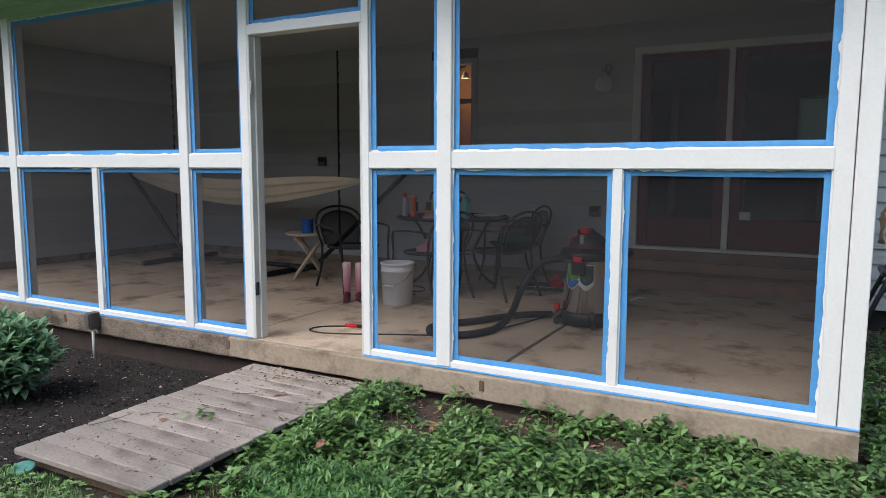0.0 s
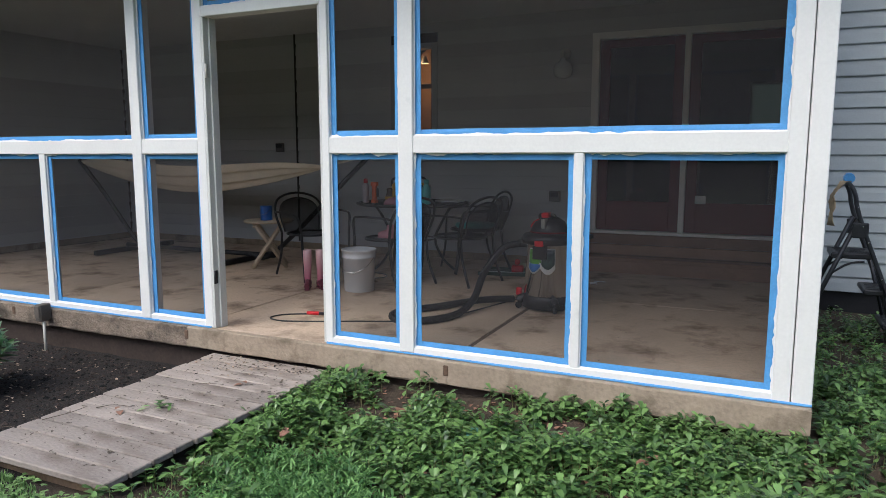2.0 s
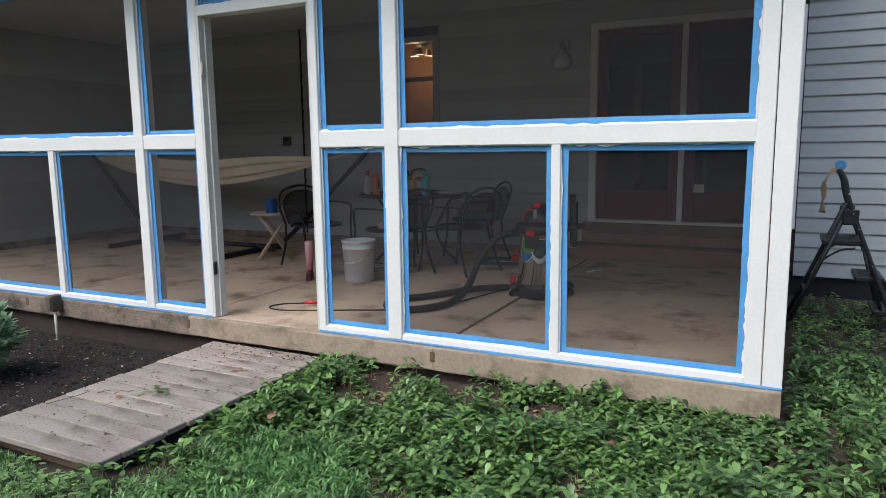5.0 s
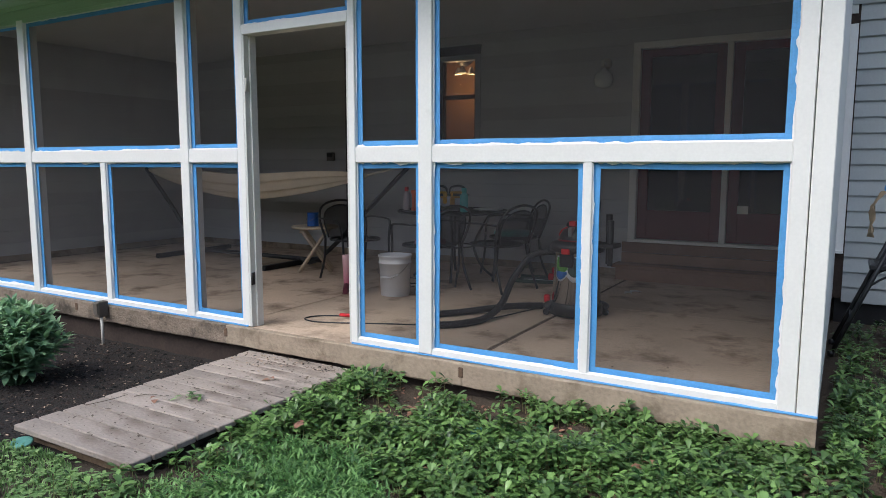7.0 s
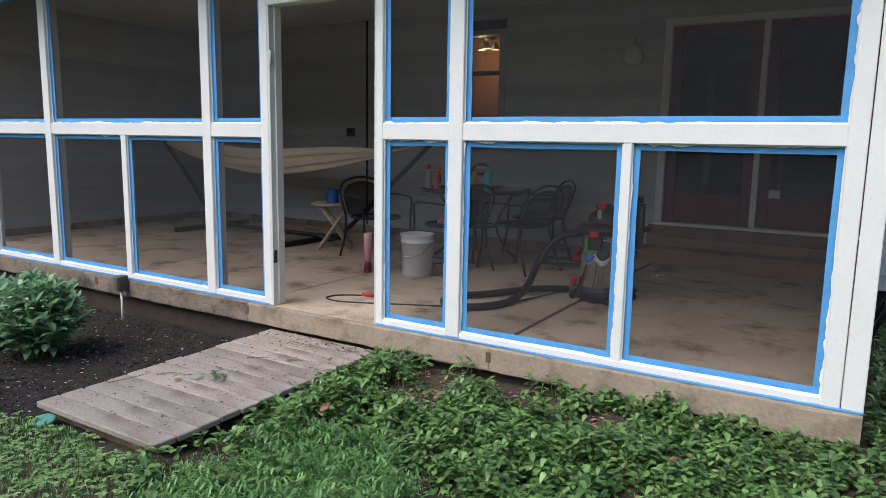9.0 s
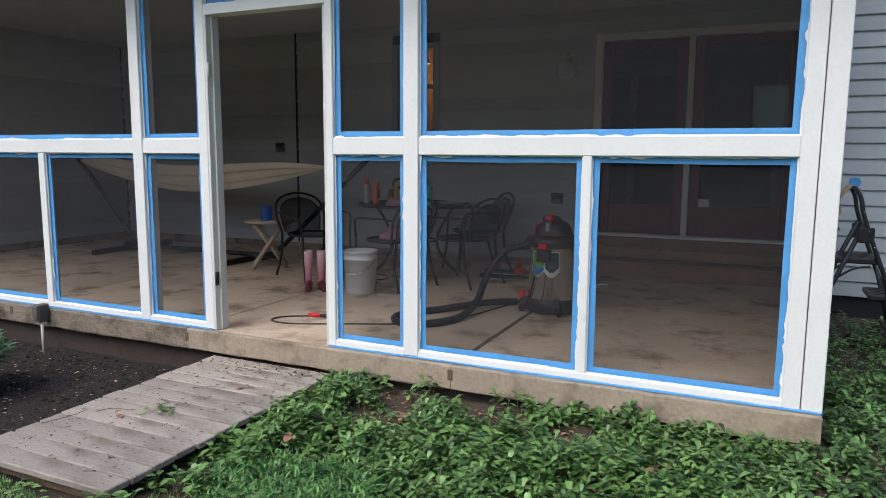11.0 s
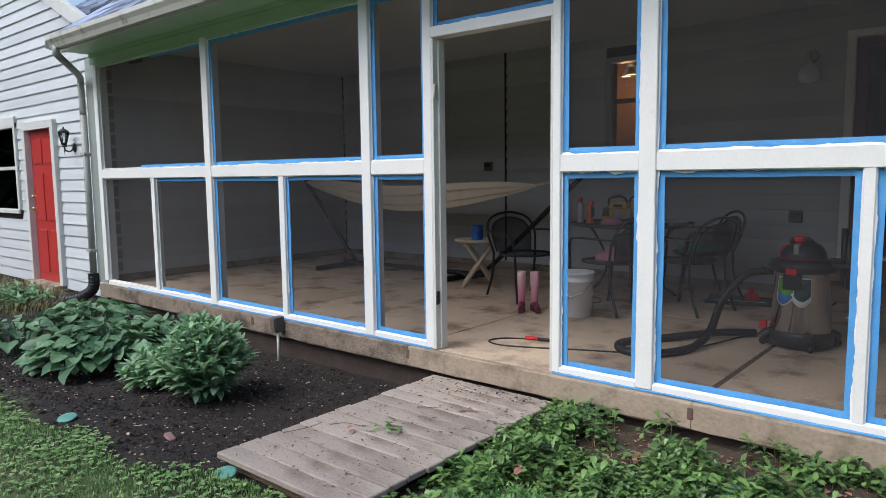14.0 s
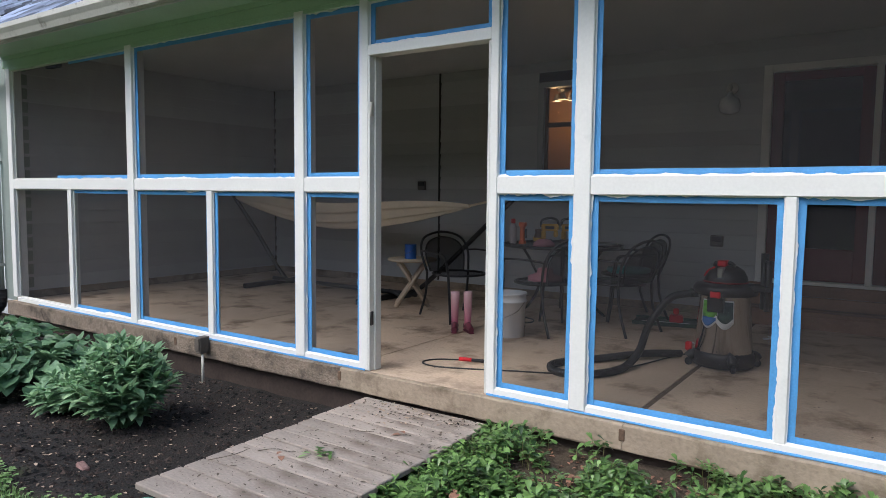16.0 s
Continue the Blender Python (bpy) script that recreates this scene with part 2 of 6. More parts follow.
def ground_material():
    """Dark mulch in the bed by the porch, thin soil under the plants, lawn soil elsewhere."""
    m = mat("ground_soil", (0.0125, 0.009, 0.007), 0.95, 0.4, 7, 60, 1.0)
    t = m.node_tree
    b = t.nodes["Principled BSDF"]
    old = b.inputs["Base Color"].links[0].from_socket
    co, sep, n = t.nodes.new("ShaderNodeTexCoord"), t.nodes.new("ShaderNodeSeparateXYZ"), t.nodes.new("ShaderNodeTexNoise")
    n.inputs["Scale"].default_value, n.inputs["Detail"].default_value = 3.0, 6
    t.links.new(co.outputs["Object"], sep.inputs[0]), t.links.new(co.outputs["Object"], n.inputs["Vector"])
    s = t.nodes.new("ShaderNodeMath")
    s.operation = "MULTIPLY_ADD"
    t.links.new(n.outputs["Fac"], s.inputs[0])
    s.inputs[1].default_value = 0.8
    t.links.new(sep.outputs["Y"], s.inputs[2])
    r = t.nodes.new("ShaderNodeMapRange")
    r.inputs["From Min"].default_value, r.inputs["From Max"].default_value = -1.78, -1.52
    r.inputs["To Min"].default_value, r.inputs["To Max"].default_value = 1, 0
    t.links.new(s.outputs[0], r.inputs["Value"])
    mix = t.nodes.new("ShaderNodeMix")
    mix.data_type = "RGBA"
    t.links.new(r.outputs[0], mix.inputs["Factor"]), t.links.new(old, mix.inputs["A"])
    mix.inputs["B"].default_value = (0.07, 0.085, 0.03, 1)
    # warm bare soil east of the boardwalk
    r2 = t.nodes.new("ShaderNodeMapRange")
    r2.inputs["From Min"].default_value, r2.inputs["From Max"].default_value = -3.2, -2.9
    t.links.new(sep.outputs["X"], r2.inputs["Value"])
    mix2 = t.nodes.new("ShaderNodeMix")
    mix2.data_type = "RGBA"
    r3, both = t.nodes.new("ShaderNodeMapRange"), t.nodes.new("ShaderNodeMath")
    r3.inputs["From Min"].default_value, r3.inputs["From Max"].default_value = -2.9, -2.5
    both.operation = "MULTIPLY"
    t.links.new(s.outputs[0], r3.inputs["Value"]), t.links.new(r2.outputs[0], both.inputs[0]), t.links.new(r3.outputs[0], both.inputs[1])
    t.links.new(both.outputs[0], mix2.inputs["Factor"]), t.links.new(mix.outputs["Result"], mix2.inputs["A"])
    mix2.inputs["B"].default_value = (0.060, 0.043, 0.028, 1)
    t.links.new(mix2.outputs["Result"], b.inputs["Base Color"])
    return m


GROUND = ground_material()


def fade(m, z0, z1, low, high):
    """Rubber that pales from its foot to its top."""
    t = m.node_tree
    b = t.nodes["Principled BSDF"]
    co, sep, r, mix = (t.nodes.new("ShaderNode" + k) for k in ("TexCoord", "SeparateXYZ", "MapRange", "Mix"))
    mix.data_type = "RGBA"
    t.links.new(co.outputs["Object"], sep.inputs[0]), t.links.new(sep.outputs["Z"], r.inputs["Value"])
    r.inputs["From Min"].default_value, r.inputs["From Max"].default_value = z0, z1
    t.links.new(r.outputs[0], mix.inputs["Factor"])
    mix.inputs["A"].default_value, mix.inputs["B"].default_value = (*low, 1), (*high, 1)
    t.links.new(mix.outputs["Result"], b.inputs["Base Color"])


fade(PINK, 0.05, 0.34, (0.42, 0.10, 0.17), (0.74, 0.48, 0.50))

# ---------------------------------------------------------------- builders


def box(bm, x0, x1, y0, y1, z0, z1, bevel=0.0):
    vs = [bm.verts.new(p) for p in ((x0, y0, z0), (x1, y0, z0), (x1, y1, z0), (x0, y1, z0), (x0, y0, z1), (x1, y0, z1), (x1, y1, z1), (x0, y1, z1))]
    fs = [bm.faces.new([vs[i] for i in f]) for f in ((3, 2, 1, 0), (4, 5, 6, 7), (0, 1, 5, 4), (1, 2, 6, 5), (2, 3, 7, 6), (3, 0, 4, 7))]
    if bevel:
        es = list({e for f in fs for e in f.edges})
        bmesh.ops.bevel(bm, geom=es, offset=bevel, segments=1, affect="EDGES")
    return bm


def boxes(*rows, bevel=0.0):
    bm = bmesh.new()
    for r in rows:
        box(bm, *r, bevel=bevel)
    return bm


def smooth_path(pts, per=6):
    p = [Vector(q) for q in pts]
    p = [2 * p[0] - p[1], *p, 2 * p[-1] - p[-2]]
    out = []
    for i in range(1, len(p) - 2):
        for k in range(per):
            s = k / per
            a, b, c, d = p[i - 1:i + 3]
            out.append(0.5 * (2 * b + (c - a) * s + (2 * a - 5 * b + 4 * c - d) * s * s + (3 * b - a - 3 * c + d) * s ** 3))
    return [*out, p[-2]]


def tube(bm, pts, r, n=8, r1=None, flat=1.0):
    """A round bar along points; r1: radius at its end; flat: squash."""
    pts = [Vector(p) for p in pts]
    rings = []
    side = None
    for i, p in enumerate(pts):
        d = (pts[min(i + 1, len(pts) - 1)] - pts[max(i - 1, 0)]).normalized()
        if side is None:
            side = d.cross(Vector((0, 0, 1)))
            if side.length < 0.1:
                side = d.cross(Vector((1, 0, 0)))
        side = (side - d * side.dot(d)).normalized()
        up = side.cross(d)
        q = r if r1 is None else r + (r1 - r) * i / (len(pts) - 1)
        rings.append([bm.verts.new(p + (side * math.cos(a) + up * math.sin(a) * flat) * q) for a in (2 * math.pi * k / n for k in range(n))])
    for a, b in zip(rings, rings[1:]):
        for k in range(n):
            f = bm.faces.new((a[k], b[k], b[(k + 1) % n], a[(k + 1) % n]))
            f.smooth = True
    bm.faces.new(rings[0]), bm.faces.new(rings[-1][::-1])
    return bm


def lathe(bm, profile, n=24, at=(0, 0, 0), squash=1.0, close=True):
    """Turn a profile of (radius, height) round a standing axis."""
    rings = [[bm.verts.new((at[0] + r * math.cos(2 * math.pi * k / n), at[1] + squash * r * math.sin(2 * math.pi * k / n), at[2] + z)) for k in range(n)] for r, z in profile]
    for a, b in zip(rings, rings[1:]):
        for k in range(n):
            f = bm.faces.new((a[k], a[(k + 1) % n], b[(k + 1) % n], b[k]))
            f.smooth = True
    if close:
        bm.faces.new(rings[0][::-1]), bm.faces.new(rings[-1])
    return bm


def mesh_of(name, bm, material):
    me = bpy.data.meshes.new(name)
    bmesh.ops.recalc_face_normals(bm, faces=bm.faces)
    bm.to_mesh(me)
    bm.free()
    me.materials.append(material)
    return me


def part(name, bm, material, parent, label="", at=None):
    ob = new(name, mesh_of(name, bm, material))
    ob.parent = parent
    if at is not None:
        ob.matrix_basis = at
    return tagged(ob, label)


def piece(name, mesh, parent, at):
    ob = new(name, mesh)
    ob.parent = parent
    ob.matrix_basis = at
    return ob


def thing(name, label, category, at=None, group="", kind=""):
    ob = new(name)
    ob.empty_display_size = 0.1
    if at is not None:
        ob.matrix_basis = at
    return tagged(ob, label, category, group, kind)


def solo(name, bm, material, label, category, at=None, group="", kind=""):
    ob = new(name, mesh_of(name, bm, material))
    if at is not None:
        ob.matrix_basis = at
    return tagged(ob, label, category, group, kind)


rng = random.Random(7)
HOUSE_Y = 3.72      # face of the house wall behind the porch
WEST_X = -8.60      # inner west wall of the porch
PLATE, RAIL0, RAIL1, HEAD = 0.045, 1.185, 1.283, 2.40


def ground_z(x, y):
    z = -0.27 + 0.022 * noise.noise((x * 1.3, y * 1.3, 0)) + 0.012 * noise.noise((x * 5, y * 5, 3))
    if x < -3.6 and -1.7 < y:
        z -= 0.05 * min(1, (y + 1.7) / 0.4) * min(1, (-3.6 - x) / 0.3)
    if x < -2.4 and y < -1.62:
        z += 0.055 * min(1, (-1.62 - y) / 0.15)
    if -3.75 < x < -2.45 and y > -1.66:
        z = min(z, -0.255)
    if x > -2.7:
        z += 0.02 + 0.055 * max(0.0, 1 - abs(y + 0.1) / 0.9) * min(1, (x + 2.7) / 0.3)
    return z

# ---------------------------------------------------------------- ground
def build_ground():
    bm = bmesh.new()
    xs = [-400, -120, -40, -20, -14] + [-12 + 0.1 * i for i in range(161)] + [6, 10, 20, 40, 120, 400]
    ys = [-400, -120, -40, -15, -8, -6] + [-5 + 0.1 * i for i in range(61)] + [2, 4, 8, 20, 60, 400]
    grid = [[bm.verts.new((x, y, ground_z(x, y) if -12 <= x <= 4 and -5 <= y <= 1 else -0.27)) for x in xs] for y in ys]
    for a, b in zip(grid, grid[1:]):
        for i in range(len(xs) - 1):
            bm.faces.new((a[i], a[i + 1], b[i + 1], b[i])).smooth = True
    solo("ground", bm, GROUND, "dark mulch bed, bare soil and lawn ground", "ground", kind="structure")


build_ground()

# ---------------------------------------------------------------- porch slab
floor = thing("floor", "tan stained concrete porch slab with dark control joints", "floor", kind="structure")
JOINTS = (-8.60, -7.55, -5.66, -3.83, -1.86, 0.0)
for x0, x1 in zip(JOINTS, JOINTS[1:]):
    for y0, y1 in ((0.004, 2.02), (2.02, HOUSE_Y)):
        bm = boxes((x0 + (0.017 if x0 == -1.86 else 0.007), x1 - (0.017 if x1 == -1.86 else 0.007), y0 + 0.004, y1 - 0.007, -0.12, 0.0), bevel=0.0012)
        part("concrete_panel", bm, CONCRETE, floor)
    # rough front edge of each panel
    bm = bmesh.new()
    n = max(6, int((x1 - x0) / 0.035))
    prof = ((0.0, 0.0), (-0.036, -0.001), (-0.041, -0.006), (-0.041, -0.07), (-0.041, -0.134), (-0.034, -0.143), (0.0, -0.143))
    rows = []
    for i in range(n + 1):
        x = x0 + 0.0015 + (x1 - x0 - 0.003) * i / n
        end = 0.8 if i in (0, n) else 1.0
        rows.append([bm.verts.new((x, y * (1 if k in (0, 6) else 0.9 + 0.1 * end) + (0 if k in (0, 6) else 0.004 * noise.noise((x * 9, k * 1.7, 5))),
                                   z + (0 if k == 0 else 0.006 * noise.noise((x * 7, k * 2.3, 9))))) for k, (y, z) in enumerate(prof)])
    for a, b in zip(rows, rows[1:]):
        for k in range(len(prof) - 1):
            bm.faces.new((a[k], b[k], b[k + 1], a[k + 1])).smooth = False
        bm.faces.new((a[-1], b[-1], b[0], a[0]))
    bm.faces.new(rows[0]), bm.faces.new(rows[-1][::-1])
    # panels west of x -3 get the darker, rougher edge colour
    part("slab_edge", bm, EDGE_DARK if x1 < -3.0 else EDGE, floor, "worn stained concrete slab edge")
part("joint_filler", boxes((-8.59, -0.004, -0.01, HOUSE_Y - 0.01, -0.13, -0.006)), JOINT, floor)
# shadow below the slab edge is in this wall's colour
part("foundation", boxes((-8.60, -0.03, 0.03, HOUSE_Y, -0.9, -0.121)), SHADE_BROWN, floor, "recessed foundation wall, brown darkened for shade under the slab")

# ---------------------------------------------------------------- front frame of the porch
frame_front = thing("wall_front", "white painted wooden porch frame, freshly repainted", "porch frame", kind="structure")
POSTS = ((-8.545, -8.46), (-6.36, -6.265), (-4.293, -4.203), (-3.695, -3.622), (-2.706, -2.655), (-2.182, -2.088), (-0.172, -0.094), (-0.089, 0.0))
for i, (x0, x1) in enumerate(POSTS):
    z0 = PLATE if i not in (3, 4, 6, 7) else 0.004
    y0 = 0.0 if i not in (1, 2, 5) else -0.004
    part("post", boxes((x0, x1, y0, 0.12 if i < 3 else 0.09, z0 - (0.03 if i in (1, 2, 5) else 0), HEAD + 0.02), bevel=0.004), WHITE, frame_front)


def rail(name, x0, x1, z0, z1, y0=0.0, y1=0.085, material=WHITE):
    part(name, boxes((x0, x1, y0, y1, z0, z1), bevel=0.003), material, frame_front)


BAYS = ((-8.46, -6.36), (-6.265, -4.293), (-4.203, -3.695), (-2.655, -2.182), (-2.088, -0.172))
for x0, x1 in BAYS:
    rail("rail", x0, x1, RAIL0, RAIL1, 0.002, 0.08)
    rail("sill_plate", x0, x1, 0.003, PLATE, 0.001, 0.085)
rail("lintel", -3.622, -2.706, 2.060, 2.125, 0.0, 0.10)
MULLIONS = ((-7.392, -7.326), (-5.287, -5.222), (-1.155, -1.108))
for x0, x1 in MULLIONS:
    part("mullion", boxes((x0, x1, 0.004, 0.075, PLATE, RAIL0), bevel=0.003), WHITE, frame_front)
rail("head", -8.55, 0.0, HEAD, HEAD + 0.03, 0.002, 0.09, GREEN)
# door jamb lining with its stops
for x0, x1, y0, y1 in ((-3.622, -3.604, 0.002, 0.105), (-3.604, -3.590, 0.045, 0.105), (-2.728, -2.7065, 0.012, 0.10)):
    part("door_jamb", boxes((x0, x1, y0, y1, 0.004, 2.058), bevel=0.002), TRIM, frame_front)
for z in (1.72, 0.355):
    h = part("hinge", boxes((-3.606, -3.600, 0.012, 0.040, z - 0.045, z + 0.045), bevel=0.002), BLACK if z < 1 else GUTTER, frame_front, "door hinge leaf")
    bm = bmesh.new()
    tube(bm, [(-3.598, 0.008, z - 0.045), (-3.598, 0.008, z + 0.045)], 0.007)
    part("hinge_pin", bm, BLACK if z < 1 else GUTTER, h)


# ---------------------------------------------------------------- screens and tape
def strip(p0, p1, out, width, y, seed, torn=0.006, step=0.03, inner=0.004):
    """A strip of tape from p0 to p1 in the wall's plane, its inner edge straight and its outer edge torn."""
    bm = bmesh.new()
    a, b, o = Vector(p0), Vector(p1), Vector(out)
    n = max(3, int((b - a).length / step))
    rows = []
    for i in range(n + 1):
        s = i / n
        c = a + (b - a) * s
        u = s * (b - a).length
        big = max(0.0, 0.35 + 1.3 * noise.noise((u * 1.7, seed, 21)))
        e = width + torn * big * (noise.noise((u * 5, seed, 0)) + 0.8 * noise.noise((u * 17, seed, 4)) + 0.5 * noise.noise((u * 45, seed, 6)))
        i0 = inner * noise.noise((u * 2.0, seed, 8))
        yy = y + 0.0018 * noise.noise((u * 14, seed, 2))
        rows.append([bm.verts.new((p.x, yy + dy, p.z)) for p, dy in ((c + o * i0, 0), (c + o * e * 0.5, -0.0015 + 0.002 * noise.noise((u * 20, seed, 11))), (c + o * e, 0), (c + o * e, 0.004), (c + o * i0, 0.004))])
    for r, q in zip(rows, rows[1:]):
        for k in range(5):
            bm.faces.new((r[k], q[k], q[(k + 1) % 5], r[(k + 1) % 5]))
    bm.faces.new(rows[0]), bm.faces.new(rows[-1][::-1])
    return bm


def screen_panel(x0, x1, z0, z1, sides="lrtb", wide=0.036, label="dark insect screen edged with blue painter's tape", frame_gap=0.0):
    root = thing("screen_panel", label, "screen panel", pose(0, 0, 0), group="porch screens")
    y = 0.048
    bm = bmesh.new()
    nx, nz = max(2, int((x1 - x0) / 0.12)), max(2, int((z1 - z0) / 0.12))
    g = [[bm.verts.new((x0 - 0.01 + (x1 - x0 + 0.02) * i / nx, y + 0.004 * noise.noise((x0 * 3 + i * 0.35, j * 0.3, z0 * 5)) * (0 < i < nx) * (0 < j < nz),
                        z0 - 0.01 + (z1 - z0 + 0.02) * j / nz)) for i in range(nx + 1)] for j in range(nz + 1)]
    for r, q in zip(g, g[1:]):
        for i in range(nx):
            bm.faces.new((r[i], r[i + 1], q[i + 1], q[i])).smooth = True
    part("screen", bm, SCREEN, root)
    # thin stop beads that hold the screen, painted over by hand
    seed = x0 * 3.1 + z0 * 7.7
    for k, (p0, p1, o) in {"l": ((x0, 0, z0), (x0, 0, z1), (1, 0, 0)), "r": ((x1, 0, z0), (x1, 0, z1), (-1, 0, 0)),
                           "t": ((x0, 0, z1), (x1, 0, z1), (0, 0, -1)), "b": ((x0, 0, z0), (x1, 0, z0), (0, 0, 1))}.items():
        a, b, ov = Vector(p0), Vector(p1), Vector(o)
        along = (b - a).normalized()
        s2 = seed + "lrtb".index(k) * 13.3
        if k in sides:
            # tape lies on the screen, from the frame inwards
            t = strip(a + ov * wide + along * 0.0, b + ov * wide - along * 0.0, -ov, wide + 0.002, y - 0.010 - 0.0025 * "btlr".index(k), s2, torn=0.003)
            part("tape", t, TAPE, root, "blue painter's tape, hand torn")
            t = strip(a - ov * 0.004, b - ov * 0.004, ov, 0.011, y - 0.024 - 0.0025 * "btlr".index(k), s2 + 5, torn=0.017, step=0.02)
            part("paint_smear", t, PRIMER, root, "ragged edge of fresh white paint")
        else:
            t = strip(a, b, ov, 0.014, y - 0.012 - 0.0025 * "btlr".index(k), s2, torn=0.0)
            part("bead", t, TRIM, root, "unpainted white screen bead")
    return root


def partial_tape(root, x0, x1, z, y=0.036):
    part("tape", strip((x0, 0, z), (x1, 0, z), (0, 0, 1), 0.034, y, x0), TAPE, root, "loose end of blue painter's tape")


for i, (x0, x1) in enumerate(BAYS):
    if i == 0:
        r = screen_panel(x0, x1, RAIL1, HEAD, "r", label="dark insect screen, half taped along its edges")
        partial_tape(r, -7.62, x1, RAIL1 + 0.002)
        partial_tape(r, -7.35, x1, HEAD - 0.036)
        screen_panel(x0, MULLIONS[0][0], PLATE, RAIL0, "", label="dark insect screen without tape")
        screen_panel(MULLIONS[0][1], x1, PLATE, RAIL0, "bt", label="dark insect screen taped above and below")
        continue
    screen_panel(x0, x1, RAIL1, HEAD, "lrtb")
    if i in (1, 4):
        m0, m1 = MULLIONS[1] if i == 1 else MULLIONS[2]
        screen_panel(x0, m0, PLATE, RAIL0)
        screen_panel(m1, x1, PLATE, RAIL0)
    else:
        screen_panel(x0, x1, PLATE, RAIL0)
screen_panel(-3.622, -2.706, 2.125, HEAD, "lrtb", wide=0.034, label="dark transom screen over the doorway, taped blue")
# the thin masking line under the sill
sill_tape = thing("masking_tape_line", "blue tape line on the slab under the sill", "tape")
for x0, x1 in ((-8.0, -3.64), (-2.70, 0.0)):
    t = strip((x0, 0, 0), (x1, 0, 0), (0, 0, 1), 0.012, 0.0, x0)
    part("tape", t, TAPE, sill_tape, at=pose(0, -0.006, 0.003) @ pose(0, 0, 0, -12))

# ---------------------------------------------------------------- siding walls
def lap_board(length, exposure=0.145, out=0.019):
    """One lap board, lying along x from 0 to length, its foot at z 0 standing proud of the wall face at y 0."""
    bm = bmesh.new()
    prof = ((0.0, 0.0), (-out * 0.45, -0.001), (-out, -0.009), (-out - 0.0015, -0.004), (-out * 0.72, exposure * 0.5), (-out * 0.22, exposure + 0.002), (0.0, exposure + 0.002))
    a = [bm.verts.new((0, y, z)) for y, z in prof]
    b = [bm.verts.new((length, y, z)) for y, z in prof]
    for k in range(len(prof)):
        bm.faces.new((a[k], b[k], b[(k + 1) % len(prof)], a[(k + 1) % len(prof)]))
    bm.faces.new(a[::-1]), bm.faces.new(b)
    return bm


BOARD_MESHES = {}


def siding(parent, material, x0, x1, z0, z1, y, holes=(), exposure=0.145, top=None, turn=0.0, out=0.019):
    """Courses of boards from x0 to x1, cut short at the holes (x0, x1, z0, z1) and under a sloping top."""
    z, k = z0, 0
    while z < z1 - 0.02:
        spans = [(x0, x1)]
        if top:
            lo = [x for x in (x0 + (x1 - x0) * i / 200 for i in range(201)) if top(x) > z + exposure * 0.6]
            spans = [(lo[0], lo[-1])] if lo else []
        for h0, h1, g0, g1 in holes:
            if g0 < z + exposure * 0.8 and g1 > z + exposure * 0.2:
                spans = [q for s0, s1 in spans for q in ((s0, min(s1, h0)), (max(s0, h1), s1)) if q[1] - q[0] > 0.02]
        for s0, s1 in spans:
            key = (round(s1 - s0, 2), material.name, exposure, out)
            if key not in BOARD_MESHES:
                BOARD_MESHES[key] = mesh_of("siding_board", lap_board(key[0], exposure, out), material)
            piece("siding_board", BOARD_MESHES[key], parent, pose(s0, y, z, 0, 0, turn) if not turn else pose(y, s0, z, 0, 0, turn))
        z += exposure
        k += 1


# house wall behind the porch, running on past its east end
DOOR = (-1.91, 0.06, 0.375, 2.41)
WIN = (-4.26, -3.66, 1.26, 2.44)
house = thing("wall_house", "grey lap-sided house wall behind the porch", "wall", kind="structure")
core = [(-8.9, WIN[0], 0), (WIN[1], DOOR[0], 0), (DOOR[1], 9.0, 0)]
for x0, x1, _ in core:
    part("wall_core", boxes((x0, x1, HOUSE_Y, HOUSE_Y + 0.16, -0.04, 5.2)), SHADE_BROWN, house)
part("wall_core", boxes((WIN[0], WIN[1], HOUSE_Y, HOUSE_Y + 0.16, -0.04, WIN[2])), SHADE_BROWN, house)
part("wall_core", boxes((WIN[0], WIN[1], HOUSE_Y, HOUSE_Y + 0.16, WIN[3], 5.2)), SHADE_BROWN, house)
part("wall_core", boxes((DOOR[0], DOOR[1], HOUSE_Y, HOUSE_Y + 0.16, DOOR[3], 5.2)), SHADE_BROWN, house)
part("wall_core", boxes((DOOR[0], DOOR[1], HOUSE_Y, HOUSE_Y + 0.16, -0.04, DOOR[2])), SHADE_BROWN, house)
part("foundation", boxes((0.02, 9.0, HOUSE_Y + 0.03, HOUSE_Y + 0.2, -0.6, -0.045)), BLKPLASTIC, house, "dark house foundation")
part("curb", boxes((-8.58, -2.0, HOUSE_Y - 0.02, HOUSE_Y - 0.002, 0.002, 0.09), bevel=0.003), EDGE, house, "concrete curb at the wall foot")
part("joint_strip", boxes((-5.625, -5.60, HOUSE_Y - 0.026, HOUSE_Y - 0.002, 0.09, 2.7), bevel=0.003), BLACK, house, "dark vertical siding joint strip")
siding(house, SIDING_IN, -8.58, -0.04, 0.09, 2.70, HOUSE_Y - 0.001, (DOOR, WIN))
siding(house, SIDING, 0.0, 8.5, -0.06, 5.1, HOUSE_Y - 0.001, ((-1, DOOR[1] + 0.01, 0, 2.5),), exposure=0.139, out=0.026)
part("corner_trim", boxes((-0.05, 0.05, HOUSE_Y - 0.022, HOUSE_Y - 0.002, 2.5, 2.7)), TRIM, house)

